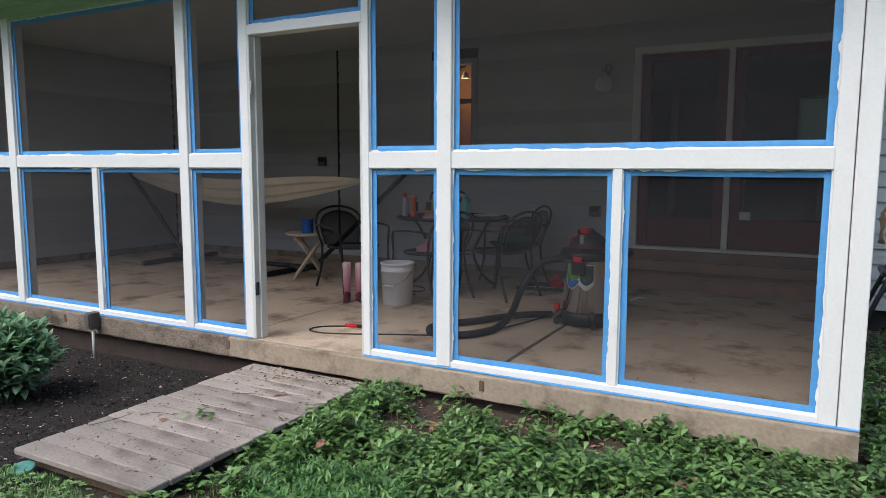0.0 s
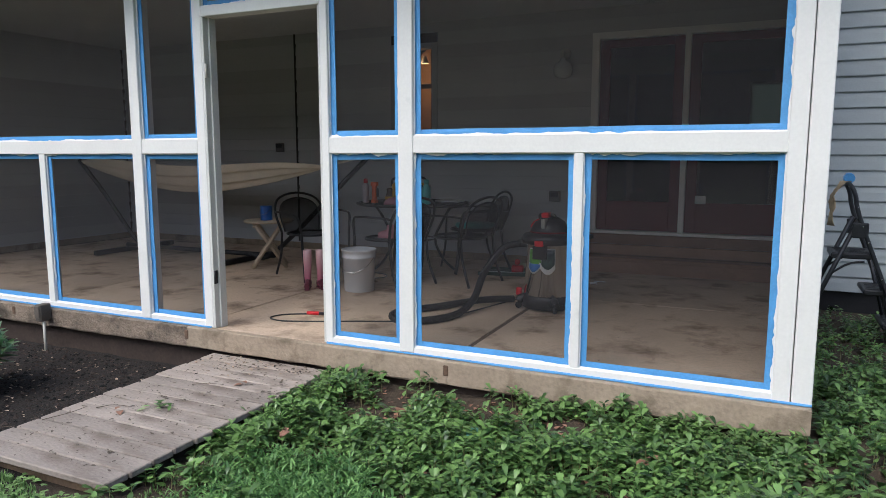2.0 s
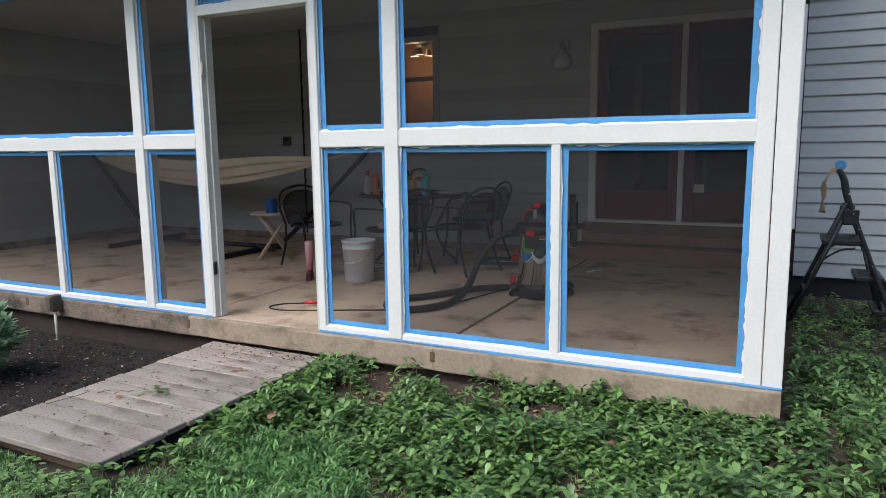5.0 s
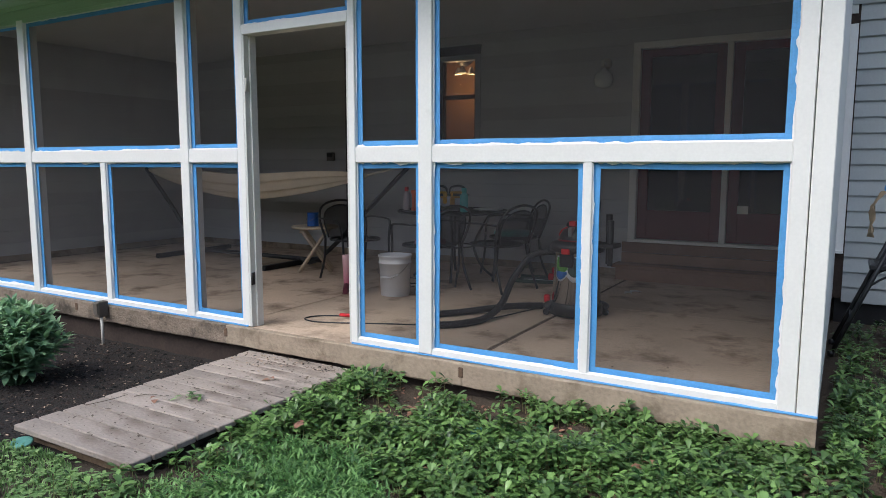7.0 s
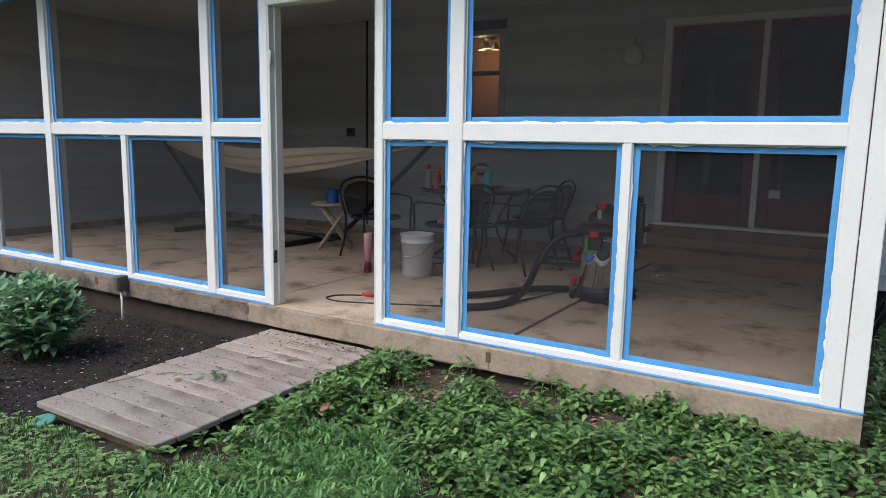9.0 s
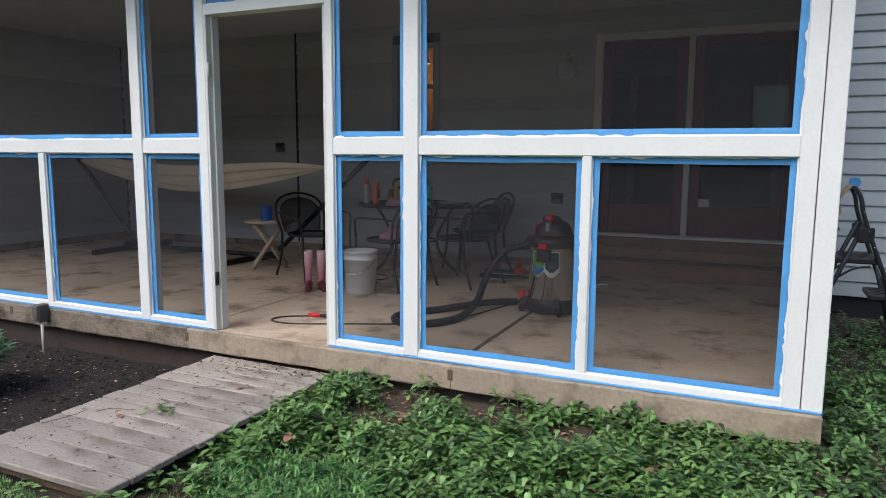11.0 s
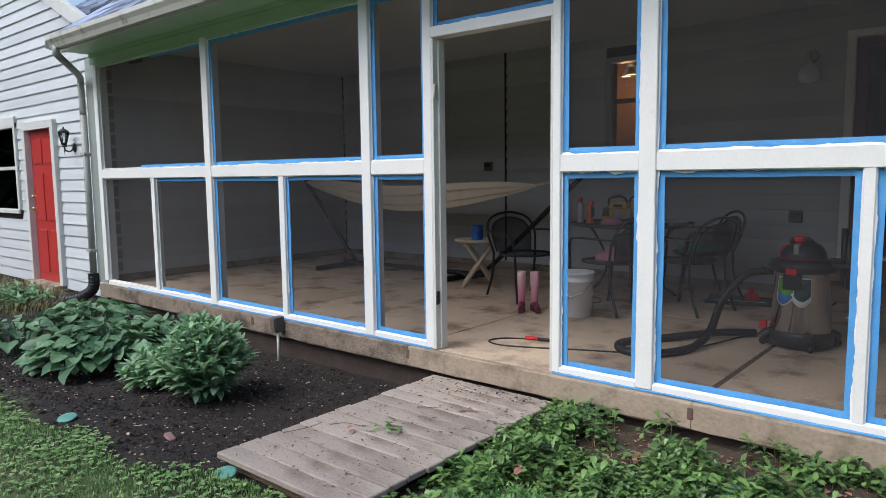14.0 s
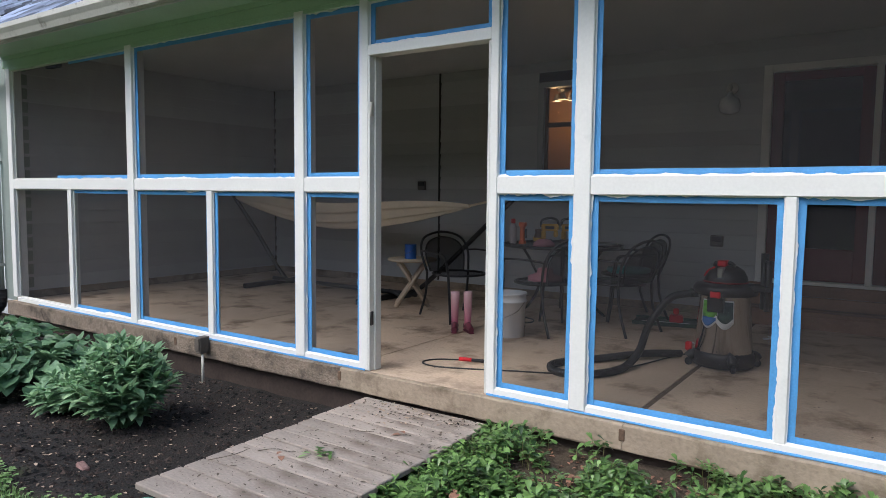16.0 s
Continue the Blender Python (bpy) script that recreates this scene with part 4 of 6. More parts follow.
# ---------------------------------------------------------------- porch things
def patio_chair(at, label, cushion=None):
    """Black metal garden armchair; it faces local +y."""
    r = thing("patio_chair", label, "chair", at, group="chairs round the patio table")
    bm = lathe(bmesh.new(), ((0.02, 0.0), (0.20, 0.0), (0.245, 0.008), (0.25, 0.015), (0.23, 0.018), (0.02, 0.008)), 22, (0, 0, 0.42))
    part("seat", bm, MESHSEAT, r)
    bm = bmesh.new()
    tube(bm, [(0.25 * math.cos(a), 0.25 * math.sin(a), 0.425) for a in (2 * math.pi * k / 22 for k in range(23))], 0.011, 6)
    part("seat_frame", bm, BLACK, r)
    hoop = smooth_path([(-0.235, -0.20, 0.43), (-0.265, -0.265, 0.625), (-0.20, -0.32, 0.755), (0, -0.34, 0.805), (0.20, -0.32, 0.755), (0.265, -0.265, 0.625), (0.235, -0.20, 0.43)], 5)
    bm = bmesh.new()
    tube(bm, hoop, 0.012, 7)
    part("back_frame", bm, BLACK, r)
    inner = smooth_path([(-0.19, -0.215, 0.43), (-0.215, -0.265, 0.61), (-0.155, -0.305, 0.715), (0, -0.325, 0.755), (0.155, -0.305, 0.715), (0.215, -0.265, 0.61), (0.19, -0.215, 0.43)], 5)
    bm = bmesh.new()
    half = len(inner) // 2
    for k in range(half):
        p, q = inner[k], inner[-1 - k]
        p2, q2 = inner[k + 1], inner[-2 - k]
        n = 6
        row = [bm.verts.new(p.lerp(q, i / n) + Vector((0, -0.03 * math.sin(math.pi * i / n), 0))) for i in range(n + 1)]
        row2 = [bm.verts.new(p2.lerp(q2, i / n) + Vector((0, -0.03 * math.sin(math.pi * i / n), 0))) for i in range(n + 1)]
        for i in range(n):
            bm.faces.new((row[i], row[i + 1], row2[i + 1], row2[i])).smooth = True
    bmesh.ops.remove_doubles(bm, verts=bm.verts, dist=0.0005)
    geo = bmesh.ops.extrude_face_region(bm, geom=bm.faces[:])
    bmesh.ops.translate(bm, verts=[v for v in geo["geom"] if isinstance(v, bmesh.types.BMVert)], vec=(0, 0.006, 0))
    part("backrest", bm, MESHSEAT, r)
    bm = bmesh.new()
    tube(bm, inner, 0.008, 6)
    part("back_hoop", bm, BLACK, r)
    for s in (-1, 1):
        bm = bmesh.new()
        tube(bm, smooth_path([(s * 0.265, -0.265, 0.625), (s * 0.30, -0.12, 0.635), (s * 0.30, 0.12, 0.63), (s * 0.285, 0.21, 0.60), (s * 0.26, 0.235, 0.45)], 5), 0.012, 7, flat=0.8)
        part("armrest", bm, BLACK, r)
        bm = bmesh.new()
        tube(bm, smooth_path([(s * 0.26, 0.235, 0.45), (s * 0.255, 0.25, 0.22), (s * 0.265, 0.29, 0.0)], 4), 0.012, 7)
        part("leg", bm, BLACK, r)
        bm = bmesh.new()
        tube(bm, smooth_path([(s * 0.235, -0.20, 0.43), (s * 0.235, -0.225, 0.22), (s * 0.25, -0.31, 0.0)], 4), 0.012, 7)
        part("leg", bm, BLACK, r)
    if cushion:
        solo(*cushion)
    return r


def facing(x, y, dx, dy):
    return pose(x, y, 0, 0, 0, math.degrees(math.atan2(dy, dx)) - 90)


patio_chair(facing(-4.24, 2.06, 0.90, -0.42), "black metal mesh patio armchair beside the folding table")
patio_chair(facing(-3.32, 2.00, -0.95, 0.30), "black metal mesh patio armchair with a pink cloth on it")
patio_chair(facing(-2.81, 2.39, -0.95, 0.29), "black metal mesh patio armchair beside the shop vacuum")
patio_chair(facing(-2.94, 3.08, -0.75, -0.65), "black metal mesh patio armchair with a teal cushion")
bm = lathe(bmesh.new(), ((0.001, 0.0), (0.19, 0.0), (0.21, 0.02), (0.20, 0.045), (0.001, 0.055)), 20)
solo("seat_cushion", bm, TEAL, "faded teal seat cushion on a patio chair", "cushion", pose(-2.94, 3.08, 0.440))
bm = lathe(bmesh.new(), ((0.001, 0.0), (0.15, 0.0), (0.14, 0.03), (0.08, 0.06), (0.06, 0.10), (0.001, 0.11)), 14)
for v in bm.verts:
    v.co.x += 0.03 * noise.noise(v.co * 14)
    v.co.z += 0.03 * noise.noise(v.co * 12) * (v.co.z > 0.01)
solo("crumpled_cloth", bm, CLOTH_PINK, "crumpled pink cloth on a patio chair seat", "cloth", pose(-3.30, 1.98, 0.440))

TX, TY, TZ = -3.50, 2.78, 0.705
table = thing("patio_table", "round black metal mesh patio table cluttered with tools", "table", pose(TX, TY, 0))
bm = lathe(bmesh.new(), ((0.01, 0.0), (0.56, 0.0), (0.575, 0.006), (0.575, 0.018), (0.56, 0.022), (0.01, 0.016)), 36, (0, 0, TZ - 0.022))
part("tabletop", bm, MESHSEAT, table)
bm = bmesh.new()
tube(bm, [(0.575 * math.cos(a), 0.575 * math.sin(a), TZ - 0.012) for a in (2 * math.pi * k / 36 for k in range(37))], 0.013, 6)
part("rim", bm, BLACK, table)
for k in range(4):
    a = math.pi / 2 * k + 0.45
    c, s = math.cos(a), math.sin(a)
    bm = bmesh.new()
    tube(bm, smooth_path([(c * 0.40, s * 0.40, TZ - 0.02), (c * 0.30, s * 0.30, 0.52), (c * 0.22, s * 0.22, 0.32), (c * 0.30, s * 0.30, 0.12), (c * 0.42, s * 0.42, 0.0)], 5), 0.013, 7)
    part("leg", bm, BLACK, table)
bm = bmesh.new()
tube(bm, [(0.225 * math.cos(a), 0.225 * math.sin(a), 0.33) for a in (2 * math.pi * k / 24 for k in range(25))], 0.009, 6)
part("leg_ring", bm, BLACK, table)


def on_table(x, y):
    return pose(TX + x, TY + y, TZ + 0.001)


def bottle(name, at, body, cap, r, h, label):
    t = thing(name, label, "bottle", at)
    part("body", lathe(bmesh.new(), ((r * 0.9, 0.0), (r, 0.01), (r, h * 0.68), (r * 0.5, h * 0.8), (r * 0.45, h * 0.82)), 14), body, t)
    part("cap", lathe(bmesh.new(), ((r * 0.62, h * 0.815), (r * 0.62, h * 0.98), (r * 0.5, h), (0.001, h + 0.001)), 12), cap, t)
    return t


bottle("spray_bottle", on_table(-0.40, -0.28), mat("pale_label", (0.5, 0.42, 0.42), 0.4), REDPL, 0.034, 0.24, "pale spray can with a red cap")
bottle("tumbler", on_table(0.28, -0.28), TEAL, TEAL, 0.042, 0.24, "teal metal drinking tumbler on the patio table")


def power_drill(at, shell, label):
    t = thing("power_drill", label, "power tool", at)
    part("housing", boxes((-0.085, 0.075, -0.034, 0.034, 0.135, 0.20), (-0.085, -0.045, -0.032, 0.032, 0.05, 0.14), (0.03, 0.07, -0.030, 0.030, 0.075, 0.14), bevel=0.012), shell, t)
    part("panel", boxes((-0.05, 0.04, -0.038, 0.038, 0.15, 0.182), bevel=0.006), BLKPLASTIC, t)
    bm = bmesh.new()
    tube(bm, smooth_path([(-0.09, 0, 0.17), (-0.08, 0, 0.235), (0.0, 0, 0.255), (0.06, 0, 0.235), (0.075, 0, 0.18)], 4), 0.012, 8)
    part("handle", bm, BLKPLASTIC, t)
    part("battery", boxes((-0.10, 0.02, -0.038, 0.038, 0.0, 0.055), bevel=0.008), BLKPLASTIC, t)
    part("chuck", boxes((0.07, 0.11, -0.014, 0.014, 0.150, 0.180), bevel=0.004), STEEL, t)
    return t


power_drill(on_table(-0.02, -0.24) @ pose(0, 0, 0, 0, 0, 22), YELLOW, "yellow and black cordless drill on the table")
power_drill(on_table(0.15, -0.16) @ pose(0, 0, 0, 0, 0, 12), YELLOW, "yellow and black cordless driver on the table")
t = thing("caulking_gun", "upright orange tool on the table", "tool", on_table(-0.27, -0.33))
part("body", boxes((-0.03, 0.03, -0.025, 0.025, 0.0, 0.035), (-0.022, 0.022, -0.02, 0.02, 0.035, 0.20), (-0.035, 0.035, -0.022, 0.022, 0.17, 0.21), bevel=0.006), ORANGE, t)
part("trigger", boxes((0.024, 0.045, -0.008, 0.008, 0.06, 0.15), bevel=0.004), BLKPLASTIC, t)
t = thing("sander", "small brown and yellow sander on the table", "power tool", on_table(-0.15, -0.22))
part("body", lathe(bmesh.new(), ((0.05, 0.0), (0.055, 0.03), (0.05, 0.06), (0.035, 0.11), (0.04, 0.14), (0.001, 0.15)), 16), RUST, t)
part("band", lathe(bmesh.new(), ((0.056, 0.035), (0.057, 0.05), (0.056, 0.065)), 16, close=False), YELLOW, t)
t = thing("tool_bag", "pink and white rag heap on the table", "cloth", on_table(0.0, -0.42))
bm = lathe(bmesh.new(), ((0.001, 0.0), (0.10, 0.0), (0.09, 0.03), (0.05, 0.06), (0.001, 0.07)), 14)
for v in bm.verts:
    v.co.x += 0.02 * noise.noise(v.co * 25)
part("rag", bm, CLOTH_PINK, t)
bm = lathe(bmesh.new(), ((0.10, 0.0), (0.15, 0.008), (0.155, 0.02), (0.148, 0.02), (0.10, 0.006), (0.001, 0.005)), 24)
solo("tray", bm, SILVER, "shallow silver tray on the patio table", "tray", on_table(0.36, 0.10))

# folding side table with the paint can
st = thing("folding_table", "small round pale wooden folding table", "table", pose(-5.02, 2.36, 0))
bm = lathe(bmesh.new(), ((0.01, 0.0), (0.25, 0.0), (0.26, 0.008), (0.26, 0.02), (0.25, 0.026), (0.01, 0.026)), 30, (0, 0, 0.475))
part("tabletop", bm, TEAK, st)
for s in (-1, 1):
    for e in (-1, 1):
        bm = bmesh.new()
        tube(bm, [(e * 0.175, s * 0.13 + e * 0.012, 0.0), (-e * 0.15, s * 0.13 + e * 0.012, 0.475)], 0.026, 4, flat=0.8)
        part("leg", bm, TEAK, st, at=pose(0, 0, 0, 0, 0, 36))
    bm = bmesh.new()
    tube(bm, [(s * 0.15, -0.15, 0.44), (s * 0.15, 0.15, 0.44)], 0.012, 6)
    part("stretcher", bm, TEAK, st, at=pose(0, 0, 0, 0, 0, 36))
can = thing("paint_can", "blue paint can on the folding table", "can", pose(-5.00, 2.30, 0.502))
part("body", lathe(bmesh.new(), ((0.062, 0.0), (0.064, 0.004), (0.062, 0.008), (0.062, 0.145), (0.065, 0.15), (0.06, 0.152)), 20), BLUECAN, can)
part("lid", lathe(bmesh.new(), ((0.058, 0.146), (0.05, 0.149), (0.001, 0.148)), 20), STEEL, can)
bm = bmesh.new()
tube(bm, smooth_path([(-0.064, 0, 0.12), (-0.045, -0.05, 0.08), (0, -0.072, 0.06), (0.045, -0.05, 0.08), (0.064, 0, 0.12)], 5), 0.002, 5)
part("bail", bm, STEEL, can)

# boots


def boot(at, label):
    r = thing("rain_boot", label, "boot", at, group="pair of rain boots")
    bm = lathe(bmesh.new(), ((0.042, 0.03), (0.043, 0.09), (0.048, 0.18), (0.055, 0.28), (0.057, 0.345), (0.053, 0.345), (0.050, 0.27), (0.036, 0.10)), 16, squash=1.1, close=False)
    part("shaft", bm, PINK, r)
    bm = bmesh.new()
    tube(bm, smooth_path([(0, 0.045, 0.045), (0, -0.03, 0.055), (0, -0.11, 0.045), (0, -0.175, 0.032)], 5), 0.048, 12, 0.032, flat=0.85)
    ft = part("foot", bm, MAUVE, r, "dark mauve foot")
    bm = bmesh.new()
    tube(bm, smooth_path([(0, 0.055, 0.010), (0, -0.06, 0.010), (0, -0.19, 0.010)], 5), 0.050, 10, 0.036, flat=0.2)
    part("sole", bm, MAUVE, ft)
    return r


boot(pose(-3.90, 1.48, 0, 0, 0, 30) @ Matrix.Diagonal((0.68, 0.68, 1.0, 1)), "pink rubber rain boot with a dark foot")
boot(pose(-3.80, 1.53, 0, 0, 0, 48) @ Matrix.Diagonal((0.68, 0.68, 1.0, 1)), "pink rubber rain boot with a dark foot")

# bucket
bk = thing("bucket", "white plastic five-gallon bucket on the slab", "bucket", pose(-3.44, 1.60, 0))
part("body", lathe(bmesh.new(), ((0.125, 0.0), (0.130, 0.004), (0.142, 0.29), (0.150, 0.292), (0.150, 0.305), (0.144, 0.307), (0.146, 0.35), (0.153, 0.352), (0.153, 0.368), (0.142, 0.368), (0.126, 0.012), (0.001, 0.012)), 30), BUCKET, bk)
bm = bmesh.new()
tube(bm, smooth_path([(-0.151, 0, 0.30), (-0.12, -0.10, 0.22), (0, -0.152, 0.17), (0.12, -0.10, 0.22), (0.151, 0, 0.30)], 6), 0.003, 5)
hoop = part("bail", bm, STEEL, bk)
bm = bmesh.new()
tube(bm, [(-0.045, -0.148, 0.176), (0.045, -0.148, 0.176)], 0.009, 8)
part("grip", bm, BUCKET, hoop)


# shop vacuum
LABEL_G = mat("green_label", (0.13, 0.36, 0.06), 0.3, 0.25, 18, 60, 0.0, dark=(0.03, 0.12, 0.04), dark_at=0.55, dark_scale=14)
LABEL_B = mat("blue_label", (0.05, 0.16, 0.42), 0.3, 0.2, 18, 60, 0.0)
LABEL_D = mat("dark_label", (0.05, 0.09, 0.08), 0.3, 0.3, 18, 60, 0.0, dark=(0.02, 0.03, 0.04), dark_at=0.5, dark_scale=14)


def tank_patch(a0, a1, top, low, off):
    """Thin label lying on the tapered tank, its lower edge in two scallops."""
    bm = bmesh.new()
    rows = []
    for i in range(17):
        a = math.radians(a0 + (a1 - a0) * i / 16)
        foot = low + 0.045 * (1 - abs(math.sin(math.pi * (a0 + (a1 - a0) * i / 16 + 128) / 38)))
        foot = min(foot, top - 0.02)
        row = []
        for j in range(5):
            z = foot + (top - foot) * j / 4
            q = 0.192 - 0.028 * (z - 0.11) / 0.385
            row.append((bm.verts.new(((q + off) * math.cos(a), (q + off) * math.sin(a), z)), bm.verts.new(((q - 0.002) * math.cos(a), (q - 0.002) * math.sin(a), z))))
        rows.append(row)
    for r, q in zip(rows, rows[1:]):
        for j in range(4):
            for e in (0, 1):
                bm.faces.new((r[j][e], q[j][e], q[j + 1][e], r[j + 1][e])).smooth = True
        for j in (0, 4):
            bm.faces.new((r[j][0], q[j][0], q[j][1], r[j][1]))
    for r in (rows[0], rows[-1]):
        for j in range(4):
            bm.faces.new((r[j][0], r[j + 1][0], r[j + 1][1], r[j][1]))
    return bm


def vacuum(at):
    r = thing("shop_vacuum", "stainless steel shop vacuum with black and red lid", "vacuum", at)
    tank = part("tank", lathe(bmesh.new(), ((0.187, 0.10), (0.192, 0.11), (0.164, 0.495), (0.172, 0.50), (0.172, 0.51), (0.16, 0.512)), 36), STEEL, r, "polished steel tank")
    for name, a0, a1, top, low, off, m, words in (("label_border", -128, -52, 0.478, 0.285, 0.0010, BUCKET, "white scalloped label edge"), ("label_green", -126, -88, 0.472, 0.335, 0.0020, LABEL_G, "green label field"),
                                                  ("label_blue", -124, -90, 0.362, 0.300, 0.0030, LABEL_B, "blue label field"), ("label_dark", -87, -54, 0.472, 0.325, 0.0022, LABEL_D, "dark label field")):
        part(name, tank_patch(a0, a1, top, low, off), m, tank, words)
    bm = lathe(bmesh.new(), ((0.19, 0.012), (0.205, 0.02), (0.205, 0.09), (0.19, 0.12), (0.17, 0.122)), 32)
    part("base", bm, BLKPLASTIC, r)
    for k in range(4):
        a = math.pi / 2 * k + 0.6
        bm = bmesh.new()
        tube(bm, smooth_path([(0.16 * math.cos(a), 0.16 * math.sin(a), 0.09), (0.215 * math.cos(a), 0.215 * math.sin(a), 0.075), (0.235 * math.cos(a), 0.235 * math.sin(a), 0.055)], 4), 0.035, 8)
        part("foot", bm, BLKPLASTIC, r)
        part("castor", lathe(bmesh.new(), ((0.02, -0.012), (0.026, -0.008), (0.026, 0.008), (0.02, 0.012)), 12), BLACK, r, at=pose(0.232 * math.cos(a), 0.232 * math.sin(a), 0.026, 90, 0, math.degrees(a)))
    part("collar", lathe(bmesh.new(), ((0.18, 0.503), (0.205, 0.512), (0.215, 0.55), (0.195, 0.58), (0.15, 0.59)), 32), BLKPLASTIC, r)
    lid = part("lid", lathe(bmesh.new(), ((0.145, 0.586), (0.145, 0.60), (0.137, 0.635), (0.115, 0.675), (0.07, 0.705), (0.001, 0.715)), 28), BLKPLASTIC, r)
    bm = bmesh.new()
    tube(bm, smooth_path([(-0.128, -0.055, 0.628), (-0.100, -0.066, 0.668), (-0.055, -0.066, 0.694)], 5), 0.008, 8)
    part("accent", bm, REDPL, lid, "red plastic accent")
    part("accent", lathe(bmesh.new(), ((0.145, 0.590), (0.1485, 0.593), (0.1485, 0.599), (0.145, 0.602)), 32), mat("dark_red_plastic", (0.22, 0.01, 0.015), 0.4), r, "thin dark red ring under the lid")
    part("latch", boxes((-0.035, 0.035, -0.215, -0.195, 0.50, 0.545), bevel=0.006), REDPL, r, "red lid latch")
    part("label_plate", boxes((-0.06, 0.05, -0.187, -0.155, 0.40, 0.50), bevel=0.004), BLKPLASTIC, r)
    part("grip_pad", boxes((-0.016, 0.020, -0.142, -0.07, 0.628, 0.70), bevel=0.006), SILVER, lid, "silver strap over the lid")
    bm = bmesh.new()
    tube(bm, smooth_path([(-0.07, -0.03, 0.70), (-0.06, -0.03, 0.722), (0.0, -0.035, 0.73), (0.05, -0.035, 0.722), (0.06, -0.03, 0.70)], 5), 0.014, 8)
    grip = part("handle", bm, BLKPLASTIC, r)
    part("handle_cap", boxes((-0.035, 0.025, -0.090, -0.010, 0.705, 0.745), bevel=0.007), REDPL, grip, "red handle cap")
    for dx, dy, h in ((0.235, 0.05, 0.80), (0.285, -0.04, 0.76)):
        bm = bmesh.new()
        tube(bm, [(dx, dy, 0.42), (dx, dy, h)], 0.02, 10, 0.025)
        part("wand", bm, BLKPLASTIC, r, "black accessory wand")
    part("bracket", boxes((0.17, 0.32, -0.07, 0.09, 0.55, 0.585), bevel=0.006), BLKPLASTIC, r)
    bm = bmesh.new()
    tube(bm, [(-0.18, -0.02, 0.50), (-0.235, -0.04, 0.495)], 0.032, 12)
    part("inlet", bm, BLKPLASTIC, r)
    part("valve", boxes((-0.235, -0.190, -0.10, -0.06, 0.09, 0.155), bevel=0.01), REDPL, r, "red drain cap")
    return r


VX, VY = -1.73, 1.60
vacuum(pose(VX, VY, 0, 0, 0, -6))
hose = thing("vacuum_hose", "black corrugated vacuum hose on the floor", "hose")
path = smooth_path([(VX - 0.23, VY - 0.02, 0.495), (VX - 0.36, VY - 0.06, 0.45), (VX - 0.47, VY - 0.16, 0.27), (-2.21, 1.25, 0.10), (-2.23, 1.02, 0.032), (-2.29, 0.80, 0.028),
                    (-2.42, 0.66, 0.028), (-2.57, 0.66, 0.028), (-2.66, 0.80, 0.028), (-2.60, 0.98, 0.028), (-2.484, 1.141, 0.028), (-2.235, 1.44, 0.045), (-2.02, 1.66, 0.035)], 12)
bm = bmesh.new()
fine = []
for a, b in zip(path, path[1:]):
    fine += [a, a.lerp(b, 0.5)]
tube(bm, fine, 0.026, 10)
part("tube", bm, BLKPLASTIC, hose)
bm = bmesh.new()
for k in range(0, len(fine) - 1):
    tube(bm, [fine[k], fine[k].lerp(fine[k + 1], 0.45)], 0.0272, 10)
tagged(part("ribs", bm, BLKPLASTIC, hose), kind="stuff")
cord = thing("extension_lead", "thin dark extension cord with red plugs on the floor", "extension lead")
bm = bmesh.new()
tube(bm, smooth_path([(-3.10, 0.66, 0.006), (-3.28, 0.62, 0.006), (-3.44, 0.52, 0.006), (-3.46, 0.40, 0.006), (-3.32, 0.36, 0.006), (-3.10, 0.44, 0.006), (-2.85, 0.56, 0.006), (-2.5, 0.74, 0.006), (-2.25, 1.1, 0.006), (-2.05, 1.75, 0.006), (-1.85, 1.80, 0.05), (VX - 0.19, VY + 0.02, 0.30)], 8), 0.0055, 6)
part("cable", bm, BLKPLASTIC, cord)
bm = bmesh.new()
tube(bm, [(-3.20, 0.638, 0.013), (-3.10, 0.66, 0.013)], 0.012, 8)
part("plug", bm, BLKPLASTIC, cord)
bm = bmesh.new()
tube(bm, [(-3.29, 0.615, 0.014), (-3.20, 0.638, 0.014)], 0.014, 8)
part("socket", bm, REDPL, cord, "red plug socket")

loops = thing("cord_coil", "loose coils of dark cord on the slab", "cord coil")
bm = bmesh.new()
tube(bm, smooth_path([(-4.10, 2.35, 0.006), (-3.95, 2.20, 0.006), (-3.75, 2.12, 0.006), (-3.55, 2.20, 0.006), (-3.62, 2.38, 0.006), (-3.9, 2.42, 0.010), (-4.0, 2.28, 0.012), (-3.8, 2.05, 0.006), (-3.5, 2.02, 0.006)], 7), 0.006, 6)
part("cable", bm, BLKPLASTIC, loops)
mat_green = mat("dark_green_plastic", (0.03, 0.07, 0.05), 0.5)
tl = thing("tool_tray", "dark green tray with red and white tools on the floor", "tray", pose(-2.52, 2.98, 0, 0, 0, 12))
part("tray", boxes((-0.30, 0.30, -0.16, 0.16, 0.0, 0.012), (-0.30, 0.30, -0.16, -0.15, 0.012, 0.035), (-0.30, 0.30, 0.15, 0.16, 0.012, 0.035), bevel=0.003), mat_green, tl)
part("tool_head", boxes((0.02, 0.14, -0.06, 0.02, 0.02, 0.09), (0.05, 0.10, -0.03, 0.0, 0.09, 0.15), bevel=0.012), REDPL, tl, "red tool body")
bm = bmesh.new()
tube(bm, smooth_path([(-0.22, -0.08, 0.02), (-0.1, -0.11, 0.03), (0.05, -0.09, 0.02), (0.2, -0.11, 0.025)], 6), 0.009, 6)
part("cable", bm, BUCKET, tl)

